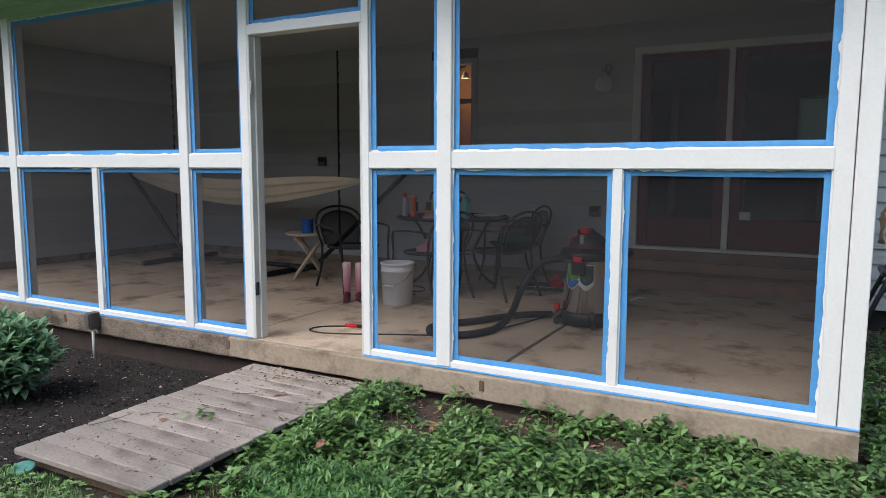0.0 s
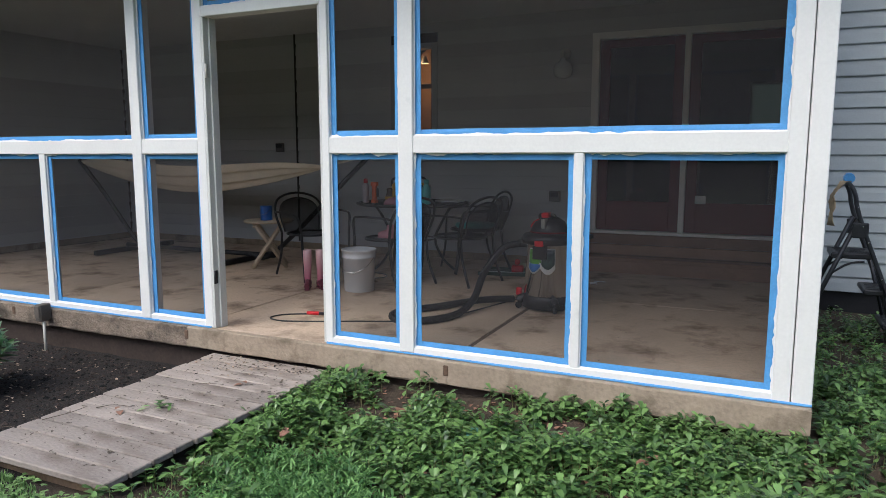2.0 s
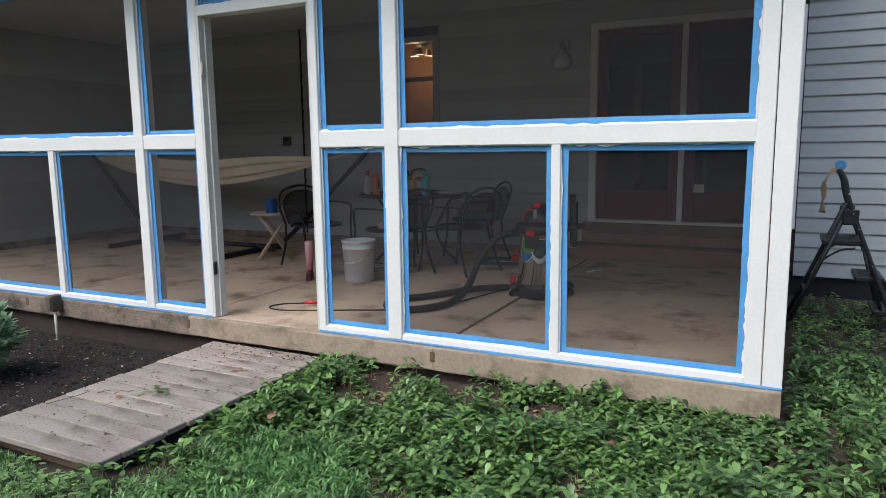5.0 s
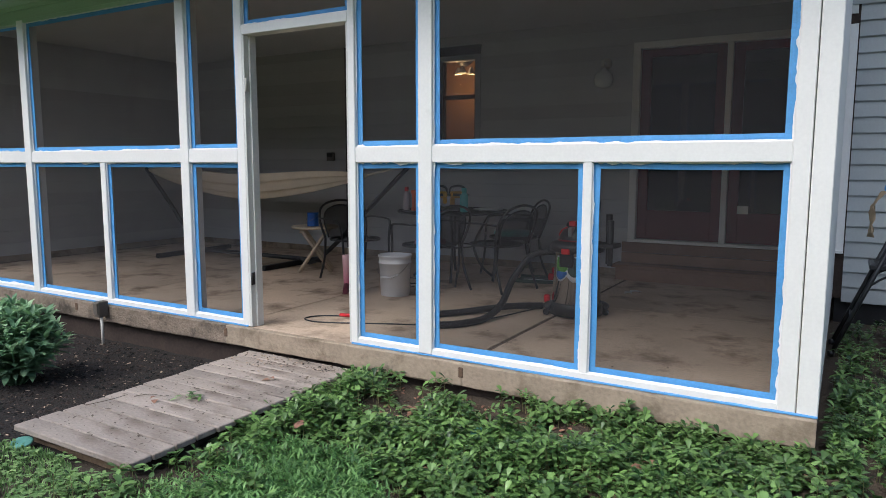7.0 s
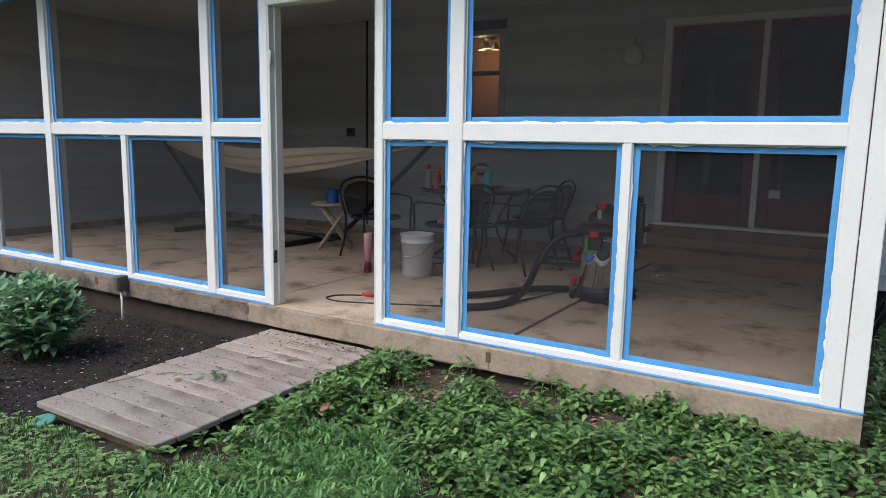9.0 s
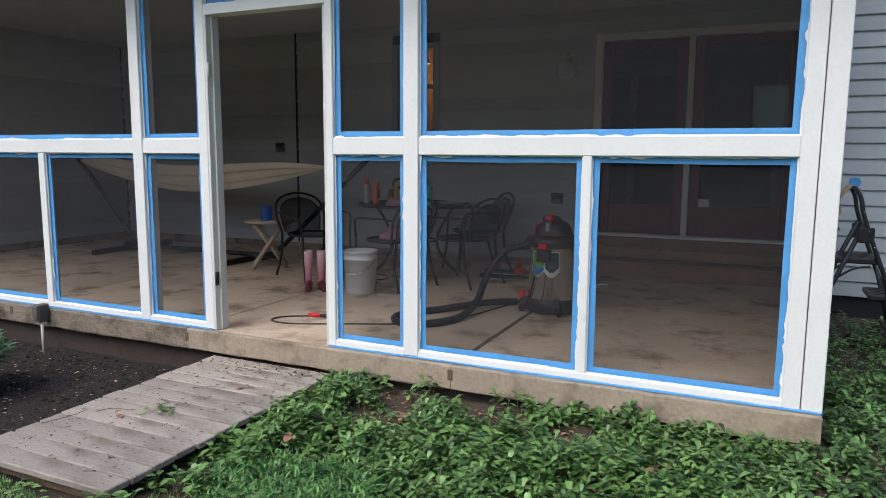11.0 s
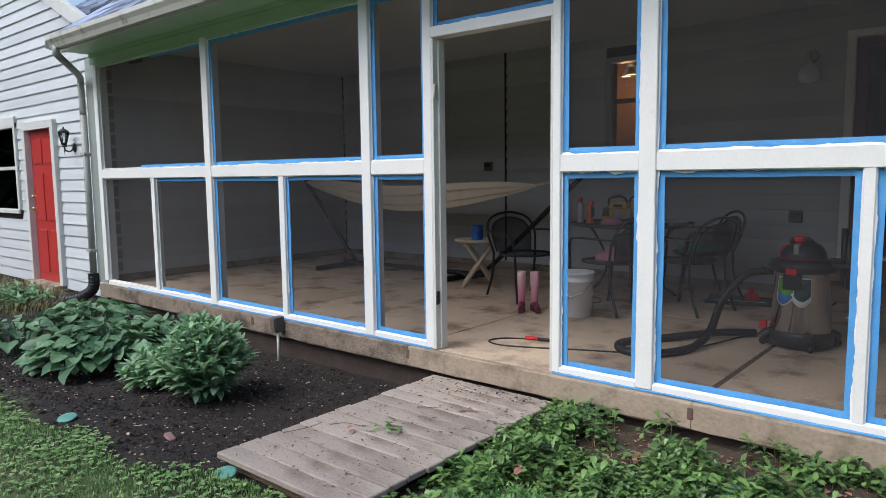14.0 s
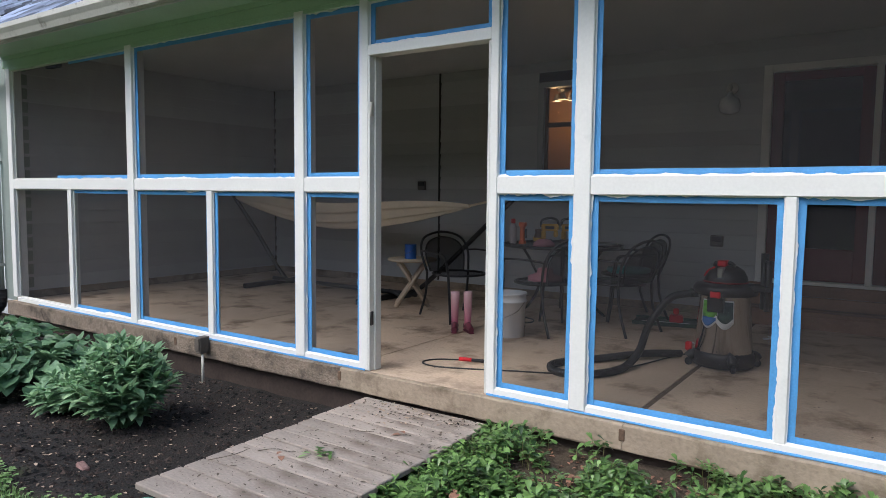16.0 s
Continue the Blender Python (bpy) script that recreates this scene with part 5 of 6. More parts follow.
# crumbs of litter on the slab
for x, y in ((-1.62, 2.80), (-1.54, 2.86), (-2.0, 2.2)):
    bm = bmesh.new()
    tube(bm, smooth_path([(0, 0, 0.006), (0.05, 0.02, 0.012), (0.10, -0.01, 0.006)], 4), 0.005, 5)
    tube(bm, smooth_path([(0.04, -0.04, 0.006), (0.05, 0.02, 0.014), (0.09, 0.05, 0.006)], 4), 0.004, 5)
    solo("paper_scrap", bm, BUCKET, "scrap of white twisted paper on the slab", "scrap", pose(x, y, 0, 0, 0, rng.random() * 360), group="floor litter")

# hammock on its stand
hs = thing("hammock_stand", "black steel hammock stand", "hammock stand")
B = 0.045
bm = boxes((-7.42, -7.36, 2.11, 3.30, 0.004, 0.06), bevel=0.006)
part("foot_bar", bm, BLACK, hs)
part("foot_bar", boxes((-5.50, -5.44, 2.00, 3.02, 0.004, 0.06), bevel=0.006), BLACK, hs)
bm = bmesh.new()
tube(bm, [(-7.39, 2.58, 0.085), (-5.10, 2.54, 0.085)], 0.026, 10)
part("base_bar", bm, BLACK, hs)
for pts in ([(-5.45, 2.54, 0.09), (-5.10, 2.54, 0.12), (-4.1, 2.54, 0.98), (-3.85, 2.54, 1.20)], [(-6.95, 2.58, 0.09), (-7.2, 2.58, 0.12), (-7.75, 2.58, 0.72), (-8.15, 2.58, 1.12)]):
    bm = bmesh.new()
    tube(bm, smooth_path(pts, 6), 0.025, 10)
    part("arm", bm, BLACK, hs)
ham = thing("hammock", "cream cotton hammock slung on its stand", "hammock")
bm = bmesh.new()
rows = []
A, C = Vector((-8.10, 2.58, 1.10)), Vector((-4.43, 2.54, 1.06))
n, wn = 44, 34
for i in range(n + 1):
    s = i / n
    c = A.lerp(C, s)
    u = 2 * s - 1
    sag = 0.30 * (1 - abs(u) ** 1.8)
    wd = 0.015 + 0.36 * max(0.0, 1 - abs(u) ** 2.6)
    row = []
    for j in range(wn + 1):
        v = 2 * j / wn - 1
        lift = (0.26 * abs(v) ** 1.5) * max(0.0, 1 - abs(u) ** 3)
        fold = 0.026 * math.sin(v * 17 + 0.8 * math.sin(u * 3)) * (1 - abs(u) * 0.4)
        row.append(bm.verts.new((c.x, c.y + v * wd * 0.55, c.z - sag + lift + fold)))
    rows.append(row)
for r, q in zip(rows, rows[1:]):
    for j in range(wn):
        bm.faces.new((r[j], r[j + 1], q[j + 1], q[j])).smooth = True
geo = bmesh.ops.extrude_face_region(bm, geom=bm.faces[:])
bmesh.ops.translate(bm, verts=[v for v in geo["geom"] if isinstance(v, bmesh.types.BMVert)], vec=(0, 0, -0.005))
part("bed", bm, CANVAS, ham)
for a, b in (((-8.10, 2.58, 1.10), (-8.14, 2.58, 1.115)), ((-4.43, 2.54, 1.06), (-3.87, 2.54, 1.18))):
    bm = bmesh.new()
    tube(bm, [a, b], 0.012, 8)
    part("rope", bm, CANVAS, ham)


# ---------------------------------------------------------------- things outside
def step_ladder(at):
    r = thing("step_ladder", "black metal folding step ladder standing on bare ground", "ladder", at)
    for s in (-1, 1):
        bm = bmesh.new()
        tube(bm, smooth_path([(0.42, s * 0.24, 0.0), (0.06, s * 0.20, 0.95), (-0.005, s * 0.19, 1.19), (-0.035, s * 0.16, 1.26), (-0.05, 0.0, 1.285)], 6), 0.017, 8)
        fr = part("front_rail", bm, BLACK, r)
        for x, z in ((0.105, 0.83), (0.06, 0.95), (0.21, 0.55), (0.315, 0.28), (0.02, 1.10)):
            part("rivet", lathe(bmesh.new(), ((0.001, 0.0), (0.007, 0.0), (0.005, 0.004), (0.001, 0.005)), 8), STEEL, fr, "bright rivet head", at=pose(x, s * 0.20 + (-0.03 if s < 0 else 0.03), z, 90 if s < 0 else -90))
        part("foot", lathe(bmesh.new(), ((0.026, 0.0), (0.028, 0.035), (0.022, 0.045)), 10, (0.42, s * 0.24, -0.004)), BLKPLASTIC, fr)
        bm = bmesh.new()
        tube(bm, [(-0.36, s * 0.22, 0.0), (0.03, s * 0.18, 1.0)], 0.018, 8)
        rr = part("rear_rail", bm, BLACK, r)
        part("foot", lathe(bmesh.new(), ((0.024, 0.0), (0.026, 0.035), (0.020, 0.045)), 10, (-0.36, s * 0.22, -0.004)), BLKPLASTIC, rr)
        bm = bmesh.new()
        tube(bm, [(0.16, s * 0.17, 0.70), (0.30, s * 0.18, 0.16)], 0.013, 8)
        part("step_strut", bm, BLACK, r)
        bm = bmesh.new()
        tube(bm, smooth_path([(0.09, s * 0.20, 0.68), (-0.02, s * 0.20, 0.655), (-0.15, s * 0.20, 0.56)], 4), 0.009, 6)
        part("brace", bm, BLACK, r)
        part("gusset", boxes((-0.01, 0.10, s * 0.205 - 0.012, s * 0.205 + 0.012, 0.86, 0.98), bevel=0.008), BLACK, r)
    for x, z, d in ((0.10, 0.74, 0.30), (0.24, 0.46, 0.20), (0.34, 0.20, 0.16)):
        tr = part("tread", boxes((x - d + 0.06, x + 0.06, -0.20, 0.20, z - 0.045, z), bevel=0.010), BLKPLASTIC, r)
        for k in range(5):
            part("grip_strip", boxes((x - d + 0.09, x + 0.03, -0.16 + 0.07 * k, -0.12 + 0.07 * k, z - 0.001, z + 0.003)), BLACK, tr)
    bm = bmesh.new()
    tube(bm, [(-0.24, -0.21, 0.30), (-0.24, 0.21, 0.30)], 0.010, 6)
    part("cross_bar", bm, BLACK, r)
    return r


LX, LY, LZ = 0.365, 2.50, -0.245
step_ladder(pose(LX, LY, LZ) @ Matrix.Scale(0.95, 4))
bm = bmesh.new()
tube(bm, [(0, -0.055, 0), (0, -0.025, 0.004), (0, 0.025, 0.004), (0, 0.055, 0)], 0.036, 16)
solo("tape_roll", bm, TAPE, "roll of blue painter's tape hung on the ladder top", "tape roll", pose(LX - 0.035, LY, LZ + 1.25))
bm = bmesh.new()
g = [[bm.verts.new((-0.14 + 0.012 * math.sin(j * 1.7 + i) - 0.02 * (1 - abs(i - 4) / 4) + (0.10 * max(0, 1 - j / 2.5)), -0.08 + 0.02 * i, 1.27 + (0.02 if j < 2 else 0) - 0.045 * max(0, j - 1))) for i in range(9)] for j in range(9)]
for a, b in zip(g, g[1:]):
    for i in range(8):
        bm.faces.new((a[i], a[i + 1], b[i + 1], b[i])).smooth = True
geo = bmesh.ops.extrude_face_region(bm, geom=bm.faces[:])
bmesh.ops.translate(bm, verts=[v for v in geo["geom"] if isinstance(v, bmesh.types.BMVert)], vec=(0.006, 0, 0.004))
solo("rag", bm, RAG, "tan rag hanging from the ladder top", "rag", pose(LX + 0.01, LY, LZ - 0.065))

spig = thing("outdoor_outlet", "rusty grey outdoor outlet box on a stake", "outlet", pose(-5.24, -0.10, 0))
part("box", boxes((-0.03, 0.035, -0.035, 0.055, -0.085, 0.045), bevel=0.006), GREYBOX, spig)
part("flap", boxes((-0.025, 0.03, -0.046, -0.034, -0.06, 0.035), bevel=0.004), GREYBOX, spig)
bm = bmesh.new()
tube(bm, [(0.015, 0.0, -0.085), (0.015, 0.0, -0.36)], 0.011, 8)
part("conduit", bm, GUTTER, spig)
# dark blocks stand in for the notches, their darkness put in the colour
for x in (-1.862, -3.832, -5.66):
    solo("joint_notch", boxes((x - 0.016, x + 0.016, -0.047, -0.02, -0.085, -0.022), bevel=0.004), RUST, "dark reddish-brown block for the notch in the slab joint", "plug", group="slab joint plugs")
bm = bmesh.new()
box(bm, -0.05, 0.05, -0.022, 0.022, -0.012, 0.018, bevel=0.008)
solo("brick_fragment", bm, mat("worn_brick", (0.22, 0.13, 0.115), 0.9, 0.2, 15, 60, 0.5), "broken pinkish brick piece in the mulch", "brick", pose(-4.206, -1.598, ground_z(-4.206, -1.598) + 0.006, 4, 5, -12))
for x, y in ((-4.81, -1.90), (-3.42, -1.745), (-1.46, -0.56)):
    bm = lathe(bmesh.new(), ((0.001, 0.0), (0.052, 0.0), (0.055, 0.003), (0.05, 0.008), (0.03, 0.006), (0.001, 0.009)), 20)
    solo("plastic_lid", bm, TEALDISC, "turquoise plastic lid lying on the soil", "lid", pose(x, y, ground_z(x, y) + (0.012 if x < -3 else 0.05), 10, 6), group="turquoise lids")

bm = bmesh.new()
box(bm, -0.17, 0.17, -0.13, 0.13, -0.05, 0.03, bevel=0.02)
for v in bm.verts:
    v.co += Vector((0.02, 0.02, 0.006)) * noise.noise(v.co * 9)
solo("stepping_stone", bm, EDGE, "rough tan stone half buried among the weeds", "stone", pose(-1.66, -1.58, ground_z(-1.66, -1.58) + 0.03, 2, 3, 20))

# ---------------------------------------------------------------- plants
LEAF_V = np.array([(0, 0, 0), (-0.5, 0.38, 0.10), (0, 0.36, 0.02), (0.5, 0.38, 0.10), (-0.42, 0.72, 0.06), (0, 0.70, -0.02), (0.42, 0.72, 0.06), (0, 1.0, -0.10)])
LEAF_F = ((0, 2, 1), (0, 3, 2), (1, 2, 5, 4), (2, 3, 6, 5), (4, 5, 7), (5, 6, 7))
# spoon-shaped leaf with a toothed end
TOOTH_V = np.array([(0, 0, 0), (-0.27, 0.36, 0.08), (0, 0.36, 0.0), (0.27, 0.36, 0.08), (-0.5, 0.72, 0.10), (0, 0.70, 0.0), (0.5, 0.72, 0.10), (-0.34, 0.97, 0.02), (0, 1.05, -0.06), (0.34, 0.97, 0.02), (-0.17, 0.85, 0.03), (0.17, 0.85, 0.03)])
TOOTH_F = ((0, 2, 1), (0, 3, 2), (1, 2, 5, 4), (2, 3, 6, 5), (4, 5, 10), (5, 11, 10), (5, 6, 11), (4, 10, 7), (10, 11, 8), (11, 6, 9))


def leaves_mesh(name, rows, material, shape=None):
    """One mesh of many leaves; a row is (x, y, z, heading, rise, length, width, droop)."""
    base, tris = shape or (LEAF_V, LEAF_F)
    verts, faces = [], []
    for x, y, z, yaw, rise, ln, wd, droop in rows:
        m = Matrix.Translation((x, y, z)) @ Euler((rise, 0, yaw)).to_matrix().to_4x4()
        k = len(verts)
        for a, b, c in base:
            verts.append(m @ Vector((a * wd, b * ln, c * wd - droop * b * b * ln)))
        faces += [tuple(i + k for i in f) for f in tris]
    me = bpy.data.meshes.new(name)
    me.from_pydata([tuple(v) for v in verts], [], faces)
    me.polygons.foreach_set("use_smooth", [True] * len(me.polygons))
    me.materials.append(material)
    me.update()
    return me


def rosette(rows, x, y, z, size, r):
    """Upright stem with a whorl of spoon-shaped leaves."""
    n = r.randint(6, 8)
    a0 = r.random() * 6.28
    for k in range(n):
        up = r.uniform(-0.1, 0.55) if k < n - 2 else r.uniform(0.6, 1.1)
        ln = size * r.uniform(0.75, 1.15)
        rows.append((x, y, z - (0.02 if k % 2 else 0), a0 + k * 6.28 / n + r.uniform(-0.3, 0.3), up, ln, ln * r.uniform(0.44, 0.60), r.uniform(0.1, 0.5)))


def groundcover():
    r = random.Random(3)
    rows, stems = [], []
    for _ in range(14500):
        x, y = r.uniform(-2.66, 2.2), r.uniform(-2.75, -0.06)
        if x > 0.06:
            y = r.uniform(-2.35, 3.3)
        d = noise.noise((x * 1.1, y * 1.1, 12)) + 0.5 * noise.noise((x * 3.2, y * 3.2, 2))
        keep = 0.64 + 1.15 * d
        if x > 0.06:
            keep = 0.75 if y < 1.6 or x > 1.4 else 0.25
        if -2.35 < x < -0.95 and y > -0.62 + 0.2 * noise.noise((x * 3, 0, 1)):
            keep = 0.75 if noise.noise((x * 2.6, y * 2.6, 51)) > 0.05 else 0.08
        if x < -1.4 and y < -1.05:
            keep *= 0.45 if x > -2.25 else 0.15
        if x < -2.3 and y > -1.5:
            keep = 0.9 if -1.25 < y < -0.40 else 0.5
        if x < -2.45 and y < -1.2:
            keep = 0.04
        if r.random() > keep:
            continue
        lift = max(0.0, 0.11 * noise.noise((x * 4.0, y * 4.0, 40)))
        z = ground_z(x, y) + r.uniform(0.015, 0.095) + lift
        size = r.uniform(0.030, 0.060)
        rosette(rows, x, y, z, size, r)
        if r.random() < 0.5:
            rosette(rows, x + r.uniform(-0.01, 0.01), y + r.uniform(-0.01, 0.01), z - r.uniform(0.03, 0.05), size * 1.1, r)
        stems.append((x, y, ground_z(x, y), z))
    ob = new("groundcover", leaves_mesh("groundcover", rows, LEAF, (TOOTH_V, TOOTH_F)))
    tagged(ob, "dense evergreen groundcover with whorled leaves", "groundcover", kind="stuff")
    verts, faces = [], []
    for x, y, z0, z1 in stems:
        k = len(verts)
        q = r.uniform(-0.015, 0.015)
        for z, w, e in ((z0 - 0.01, 0.0022, q), (z1, 0.0014, 0.0)):
            verts += [(x + e + w, y, z), (x + e - w * 0.5, y + w, z), (x + e - w * 0.5, y - w, z)]
        faces += [(k, k + 1, k + 4, k + 3), (k + 1, k + 2, k + 5, k + 4), (k + 2, k, k + 3, k + 5)]
    me = bpy.data.meshes.new("groundcover_stems")
    me.from_pydata(verts, [], faces)
    me.materials.append(DRYGRASS)
    tagged(new("groundcover_stems", me), "thin pale stems under the groundcover leaves", "stems", kind="stuff")


groundcover()


def blades(name, spots, material, label, h0, h1, w):
    verts, faces = [], []
    r = random.Random(11)
    for x, y, z in spots:
        a, h, lean = r.random() * 6.28, r.uniform(h0, h1), r.uniform(0.1, 0.7)
        c, s = math.cos(a), math.sin(a)
        k = len(verts)
        for q, ww in ((0, 1), (0.55, 0.8)):
            for e in (-1, 1):
                verts.append((x + e * w * ww * -s + c * lean * h * q * q, y + e * w * ww * c + s * lean * h * q * q, z + h * q))
        verts.append((x + c * lean * h, y + s * lean * h, z + h * (1 - lean * 0.25)))
        faces += [(k, k + 1, k + 3, k + 2), (k + 2, k + 3, k + 4)]
    me = bpy.data.meshes.new(name)
    me.from_pydata(verts, [], faces)
    me.materials.append(material)
    tagged(new(name, me), label, "grass", kind="stuff")


def lawn():
    r = random.Random(5)
    spots, dry = [], []
    for _ in range(80000):
        x, y = r.uniform(-9, 1.5), -1.62 - abs(r.gauss(0, 0.55))
        if x > -2.6:
            y = r.uniform(-2.75, -0.4)
            if r.random() > 0.42 + (0.45 if (x < -1.3 and y < -0.9) else 0):
                continue
        edge = -1.98 + 0.12 * noise.noise((x * 1.7, 0, 4)) - 0.04 * max(0, -4 - x) + 0.20 * max(0.0, min(1.0, (x + 3.95) / 0.5))
        if x < -2.6 and y > edge:
            continue
        if r.random() > 0.75 + 0.8 * noise.noise((x * 2.5, y * 2.5, 8)):
            continue
        spots.append((x, y, ground_z(x, y) - 0.005))
    clover = []
    for _ in range(9500):
        x, y = r.uniform(-9, -2.3), -1.60 - abs(r.gauss(0, 0.5))
        edge = -1.94 + 0.16 * noise.noise((x * 1.7, 0, 4)) - 0.04 * max(0, -4 - x) + 0.20 * max(0.0, min(1.0, (x + 3.95) / 0.5))
        if y > edge or r.random() > 0.55 + 0.9 * noise.noise((x * 2.1, y * 2.1, 17)):
            continue
        z, a0 = ground_z(x, y) + r.uniform(0.01, 0.035), r.random() * 6.28
        for k in range(4):
            ln = r.uniform(0.009, 0.022)
            clover.append((x, y, z, a0 + k * 1.57 + r.uniform(-0.3, 0.3), r.uniform(0, 0.5), ln, ln * 0.8, 0.2))
    tagged(new("clover", leaves_mesh("clover", clover, GRASS)), "low clover and broad-leaved weeds in the lawn", "clover", kind="stuff")
    blades("lawn_grass", spots, GRASS, "short mown lawn grass and weeds", 0.014, 0.038, 0.0035)
    for _ in range(2600):
        x, y = r.uniform(-12.5, -8.7), r.uniform(-0.9, 0.1)
        dry.append((x, y, -0.27))
    blades("dry_weeds", dry, DRYGRASS, "dry straw-coloured weeds", 0.03, 0.16, 0.003)


lawn()


def weeds():
    """Feathery low weeds in front of the groundcover."""
    r = random.Random(21)
    rows = []
    for _ in range(3700):
        x, y = r.uniform(-2.35, -1.1), r.uniform(-2.75, -0.95)
        if x > -1.5 + 0.5 * noise.noise((y * 2.1, 0, 30)) or y > -1.12 + 0.3 * noise.noise((x * 2.3, 0, 33)) or (x < -2.2 and r.random() < 0.6):
            continue
        z = ground_z(x, y)
        a0 = r.random() * 6.28
        for k in range(16):
            ln = r.uniform(0.014, 0.050)
            rows.append((x + r.uniform(-0.02, 0.02), y + r.uniform(-0.02, 0.02), z + r.uniform(0.01, 0.11), a0 + k * 2.4, r.uniform(0.2, 1.2), ln, ln * r.uniform(0.13, 0.26), 0.3))
    tagged(new("low_weeds", leaves_mesh("low_weeds", rows, leaf_mat("weed_leaf", (0.035, 0.11, 0.025), (0.27, 0.48, 0.15)))), "feathery low green weeds", "weeds", kind="stuff")


weeds()


def hosta(x, y, spread, count, seed):
    r = random.Random(seed)
    z = ground_z(x, y)
    root = thing("hosta_plant", "broad-leaved green hosta in the mulch bed", "plant", pose(x, y, z))
    shapes = []
    for v in range(4):
        rows = 7
        bm = bmesh.new()
        grid = []
        ln, wd = 1.0, 0.74 + 0.06 * v
        for i in range(rows):
            s = i / (rows - 1)
            half = wd * 0.5 * math.sin(math.pi * min(1, s ** 0.75)) ** 0.8 if 0 < s < 1 else 0.004
            grid.append([bm.verts.new((u * half, s * ln, 0.10 * abs(u) * half * 3 - 0.38 * s * s + 0.045 * math.sin(s * 10 + u * 3 + v) * abs(u))) for u in (-1, -0.5, 0, 0.5, 1)])
        for a, b in zip(grid, grid[1:]):
            for k in range(4):
                bm.faces.new((a[k], a[k + 1], b[k + 1], b[k])).smooth = True
        shapes.append(mesh_of("leaf", bm, LEAF_H))
    for k in range(count):
        s = math.sqrt((k + 0.5) / count)
        a = k * 2.39996 + r.uniform(-0.3, 0.3)
        d = spread * s * r.uniform(0.55, 0.75)
        ln = r.uniform(0.095, 0.165) * (0.75 + 0.4 * s)
        ob = piece("leaf", shapes[k % 4], root, Matrix.Translation((d * math.cos(a), d * math.sin(a), 0.30 * (1 - 0.65 * s * s) + r.uniform(-0.03, 0.04)))
                   @ Euler((r.uniform(-0.35, 0.35) + 0.35 * (1 - s), r.uniform(-0.55, 0.55), a - math.pi / 2 + r.uniform(-0.5, 0.5))).to_matrix().to_4x4() @ Matrix.Scale(ln, 4))
    for k in range(0, count, 2):
        bm = bmesh.new()
        s = math.sqrt((k + 0.5) / count)
        a = k * 2.39996
        d = spread * s * 0.6
        tube(bm, [(0.03 * math.cos(a), 0.03 * math.sin(a), -0.02), (d * 0.6 * math.cos(a), d * 0.6 * math.sin(a), 0.18), (d * math.cos(a), d * math.sin(a), 0.28 * (1 - 0.6 * s * s))], 0.005, 5)
        part("stem", bm, LEAF_H, root)


hosta(-6.30, -1.0, 0.80, 270, 2)
hosta(-7.35, -0.70, 0.72, 160, 4)
hosta(-6.2, -0.42, 0.45, 50, 9)
hosta(-7.2, -1.35, 0.5, 50, 12)


def bush(x, y, w, h, stems, seed):
    r = random.Random(seed)
    z = ground_z(x, y)
    root = thing("flowering_bush", "leafy light green perennial bush in the mulch bed", "plant", pose(x, y, z))
    rows = []
    for k in range(stems):
        bm = bmesh.new()
        s = math.sqrt((k + 0.5) / stems)
        a = k * 2.39996
        tx, ty, tz = w * s * math.cos(a), w * s * math.sin(a), h * (1 - 0.55 * s ** 2.2) + r.uniform(-0.03, 0.03)
        pts = smooth_path([(0.12 * tx, 0.12 * ty, -0.02), (0.55 * tx, 0.55 * ty, tz * 0.55), (tx, ty, tz)], 5)
        tube(bm, pts, 0.005, 5, 0.003)
        part("stem", bm, LEAF_B, root)
        m = len(pts)
        for i in range(3, m):
            p = pts[i]
            for q in range(3 if i < m - 1 else 7):
                ln = r.uniform(0.085, 0.135) * (0.75 + 0.35 * (i < m - 2))
                rows.append((p.x, p.y, p.z, r.random() * 6.28, r.uniform(0.1, 0.8) if i < m - 1 else r.uniform(0.3, 1.3), ln, ln * r.uniform(0.32, 0.42), r.uniform(0.1, 0.5)))
    ob = new("foliage", leaves_mesh("foliage", rows, LEAF_B))
    ob.parent = root
    tagged(ob, kind="stuff")


bush(-4.78, -1.04, 0.34, 0.53, 70, 6)
bush(-5.35, -1.10, 0.20, 0.24, 16, 16)
bush(-9.7, -0.55, 0.4, 0.25, 18, 26)


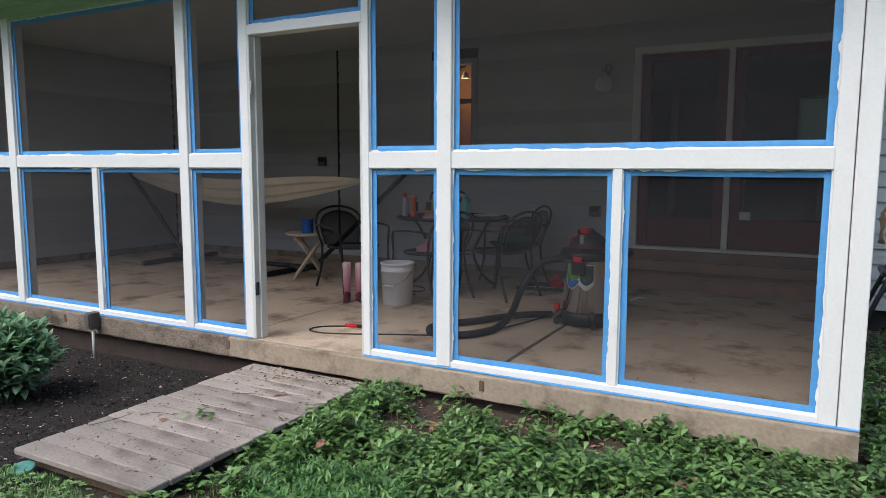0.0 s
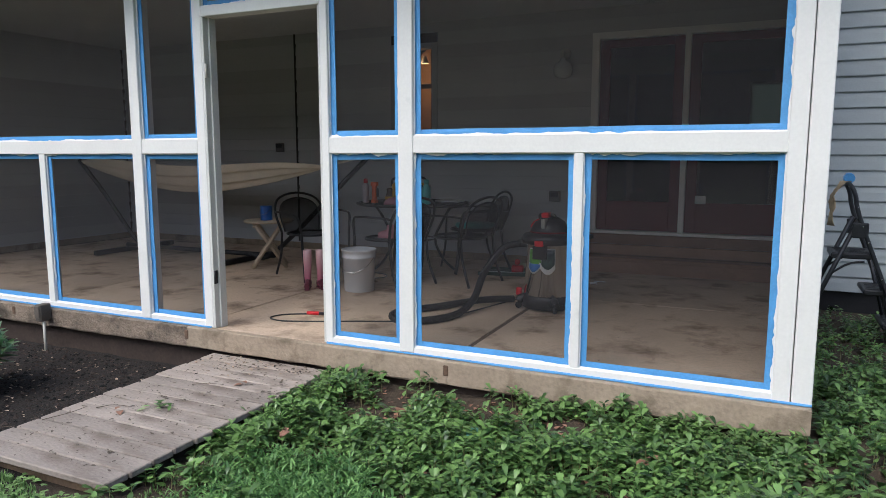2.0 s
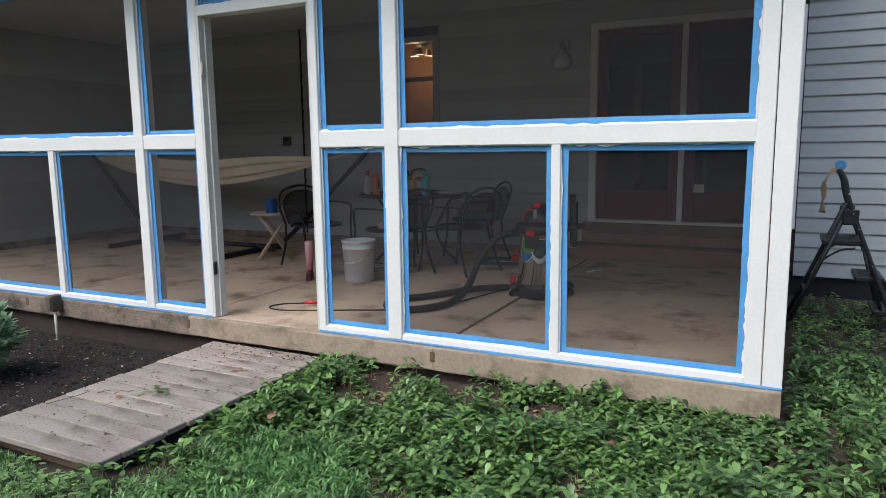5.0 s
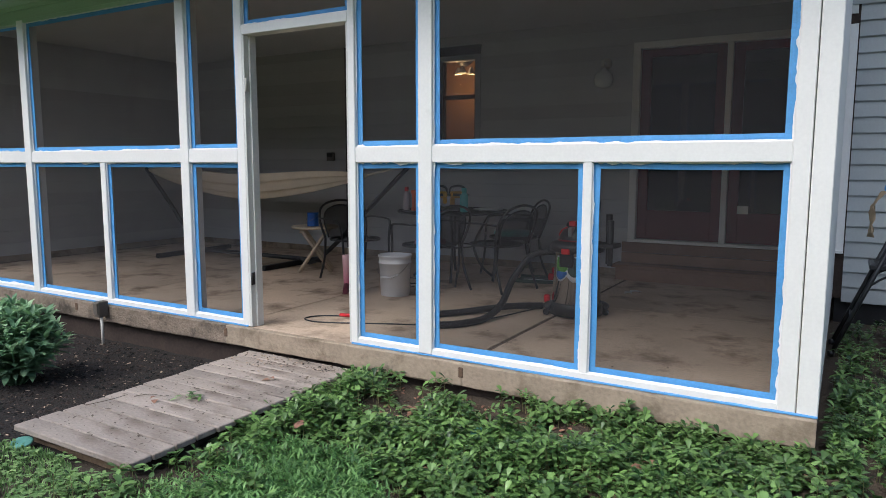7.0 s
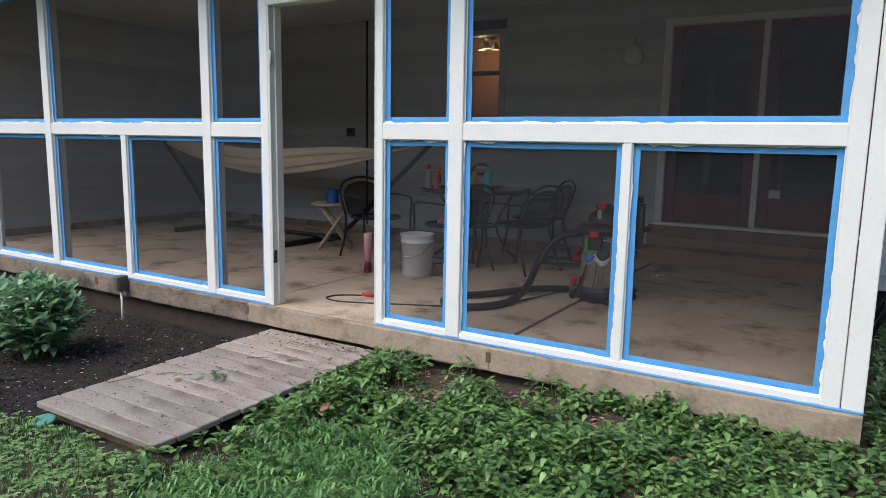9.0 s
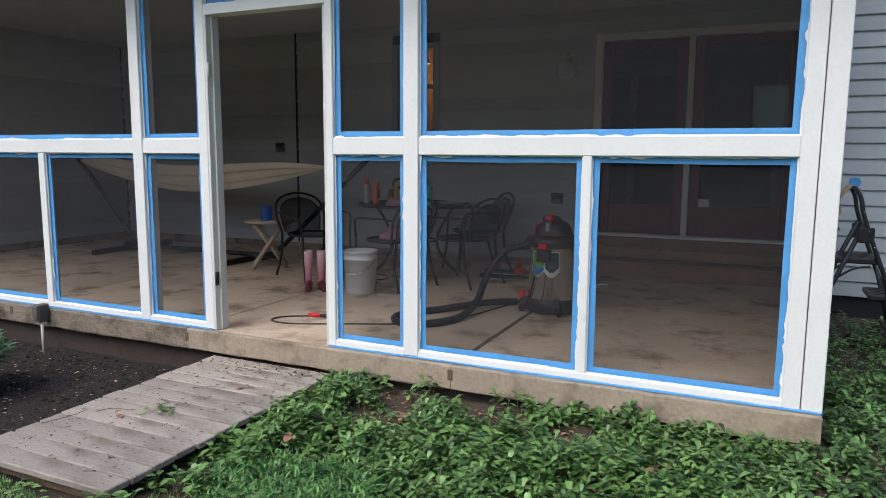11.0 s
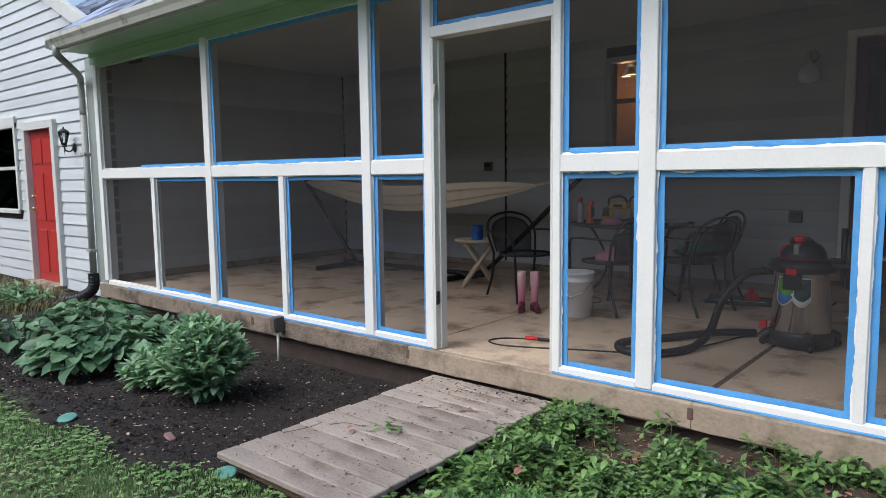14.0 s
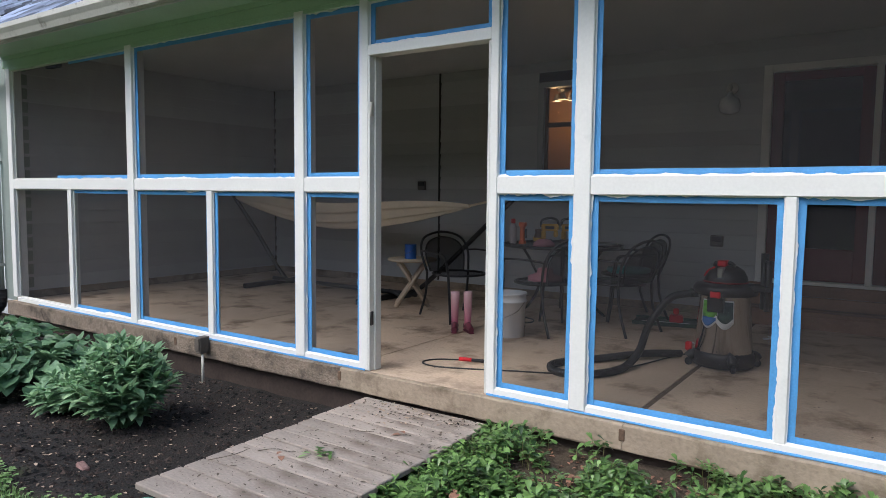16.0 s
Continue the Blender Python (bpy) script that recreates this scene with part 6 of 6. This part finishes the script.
def litter():
    r = random.Random(8)
    rows = []
    for _ in range(1500):
        x, y = r.uniform(-8.2, -3.62), r.uniform(-1.95, -0.06)
        rows.append((x, y, ground_z(x, y) + 0.006, r.random() * 6.28, r.uniform(-0.2, 0.3), r.uniform(0.012, 0.050) * (0.4 + 0.6 * r.random()), r.uniform(0.007, 0.018), 0.2))
    verts, faces = [], []
    for _ in range(17000):
        x, y = r.uniform(-8.6, -3.5), r.uniform(-2.0, -0.02)
        z, q = ground_z(x, y), r.uniform(0.003, 0.011) * (1 + 1.3 * (r.random() < 0.12))
        k, a = len(verts), r.random() * 6.28
        c, s = math.cos(a), math.sin(a)
        for px, py, pz in ((1, 0, 0.1), (0, 1.0, 0.2), (-1.2, 0, 0), (0, -1, 0.1), (0.1, 0.2, 0.8), (0, 0, -0.6)):
            verts.append((x + q * (px * c - py * s) * r.uniform(0.7, 1.2), y + q * (px * s + py * c) * r.uniform(0.7, 1.2), z + q * pz * r.uniform(0.6, 1.1)))
        faces += [tuple(k + i for i in f) for f in ((0, 1, 4), (1, 2, 4), (2, 3, 4), (3, 0, 4), (1, 0, 5), (2, 1, 5), (3, 2, 5), (0, 3, 5))]
    me = bpy.data.meshes.new("soil_clods")
    me.from_pydata(verts, [], faces)
    me.materials.append(mat("soil_clod", (0.021, 0.0145, 0.0115), 0.95, 0.4, 9, 60, 0.5, by="island", spread=0.8))
    tagged(new("soil_clods", me), "crumbly dark mulch and soil clods", "soil", kind="stuff")
    tagged(new("mulch_chips", leaves_mesh("mulch_chips", rows, SPLINTER)), "pale chips scattered over dark mulch", "mulch", kind="stuff")
    rows = []
    for _ in range(900):
        x, y = r.uniform(-3.56, -2.66), -0.10 - 1.58 * r.random() ** 1.3
        ln = r.uniform(0.005, 0.028) * (0.6 + 0.6 * (r.random() < 0.3))
        rows.append((x, y, -0.148, r.random() * 6.28, r.uniform(-0.1, 0.2), ln, ln * 0.4, 0.0))
    tagged(new("plank_litter", leaves_mesh("plank_litter", rows, TWIG)), "dark bits of leaf litter on the planks", "litter", kind="stuff")
    rows = []
    for _ in range(900):
        x, y = r.uniform(-2.55, 0.0), -0.06 - abs(r.gauss(0, 0.55))
        ln = r.uniform(0.012, 0.045)
        rows.append((x, y, ground_z(x, y) + 0.006, r.random() * 6.28, r.uniform(-0.1, 0.5), ln, ln * r.uniform(0.3, 0.7), 0.3))
    tagged(new("leaf_litter", leaves_mesh("leaf_litter", rows, DEADLEAF)), "brown leaf litter under the groundcover", "litter", kind="stuff")
    rows = []
    for _ in range(260):
        x, y = r.uniform(-8.0, -0.4), r.uniform(0.15, 3.4)
        ln = r.uniform(0.005, 0.022)
        rows.append((x, y, 0.003, r.random() * 6.28, 0.05, ln, ln * 0.5, 0.0))
    tagged(new("floor_debris", leaves_mesh("floor_debris", rows, TWIG)), "small dark debris on the slab", "debris", kind="stuff")
    for x, y, s in ((-2.28, -0.98, 0.095), (-0.65, -0.53, 0.085), (-1.01, -0.53, 0.05), (-1.38, -0.43, 0.05), (-1.34, -0.36, 0.045), (-1.95, -0.45, 0.05), (-3.25, -1.1, 0.05), (-2.95, -0.5, 0.05)):
        z = ground_z(x, y) + (0.10 if x < -2 else 0.06) if x > -2.6 else -0.147
        rows = [(0, 0, 0.0, 0.4, 0.25, s, s * 0.7, 0.3), (0.02, 0.01, 0.01, 2.6, 0.5, s * 0.8, s * 0.5, 0.5)]
        ob = new("dead_leaf", leaves_mesh("dead_leaf", rows, DEADLEAF))
        ob.matrix_basis = pose(x, y, z, 0, 0, r.random() * 360)
        tagged(ob, "curled brown dead leaf", "leaf", "fallen leaves")
    rows = []
    for _ in range(160):
        x, y = r.uniform(-3.55, -2.75), -0.07 - abs(r.gauss(0, 0.16))
        ln = r.uniform(0.008, 0.034)
        rows.append((x, y, -0.147, r.random() * 6.28, r.uniform(-0.1, 0.4), ln, ln * 0.5, 0.2))
    tagged(new("leaf_mould", leaves_mesh("leaf_mould", rows, SPLINTER)), "brown leaf mould where boardwalk meets slab", "litter", kind="stuff")
    for k, pts in enumerate(([(-3.40, -1.12, -0.147), (-3.34, -1.06, -0.142), (-3.24, -1.03, -0.147)], [(-3.22, -0.62, -0.147), (-3.15, -0.60, -0.14), (-3.10, -0.55, -0.147)], [(-3.5, -1.35, -0.147), (-3.42, -1.25, -0.13), (-3.46, -1.12, -0.147)])):
        bm = bmesh.new()
        tube(bm, smooth_path(pts, 5), 0.0028, 5, 0.0012)
        solo("twig", bm, TWIG, "thin dry twig on the boardwalk", "twig", group="fallen twigs")
    rows = [(-3.10 + r.uniform(-0.06, 0.06), -0.98 + r.uniform(-0.05, 0.05), -0.140, r.random() * 6.28, r.uniform(0, 0.5), r.uniform(0.03, 0.06), 0.02, 0.3) for _ in range(16)]
    tagged(new("fallen_sprig", leaves_mesh("fallen_sprig", rows, LEAF)), "wilted green sprig on the planks", "sprig")


litter()


# ---------------------------------------------------------------- distance behind the lawn
# added out of view: keeps bright sky out of the door-glass reflections
def unseen_treeline():
    r = random.Random(31)
    rows = []
    for _ in range(13000):
        a = r.uniform(math.pi * 0.98, math.pi * 2.02)
        d = r.uniform(26, 31)
        x, y = d * math.cos(a) - 2, d * math.sin(a)
        top = 7.0 + 2.2 * noise.noise((a * 6, 0, 0)) + 1.2 * noise.noise((a * 17, 3, 0))
        rows.append((x, y, r.uniform(0, top), r.random() * 6.28, r.uniform(-1, 1), r.uniform(0.8, 1.7), r.uniform(0.7, 1.3), 0.3))
    tagged(new("backdrop", leaves_mesh("backdrop", rows, FAR)), "added unseen line of dark green foliage for reflections", "trees", kind="stuff")


unseen_treeline()
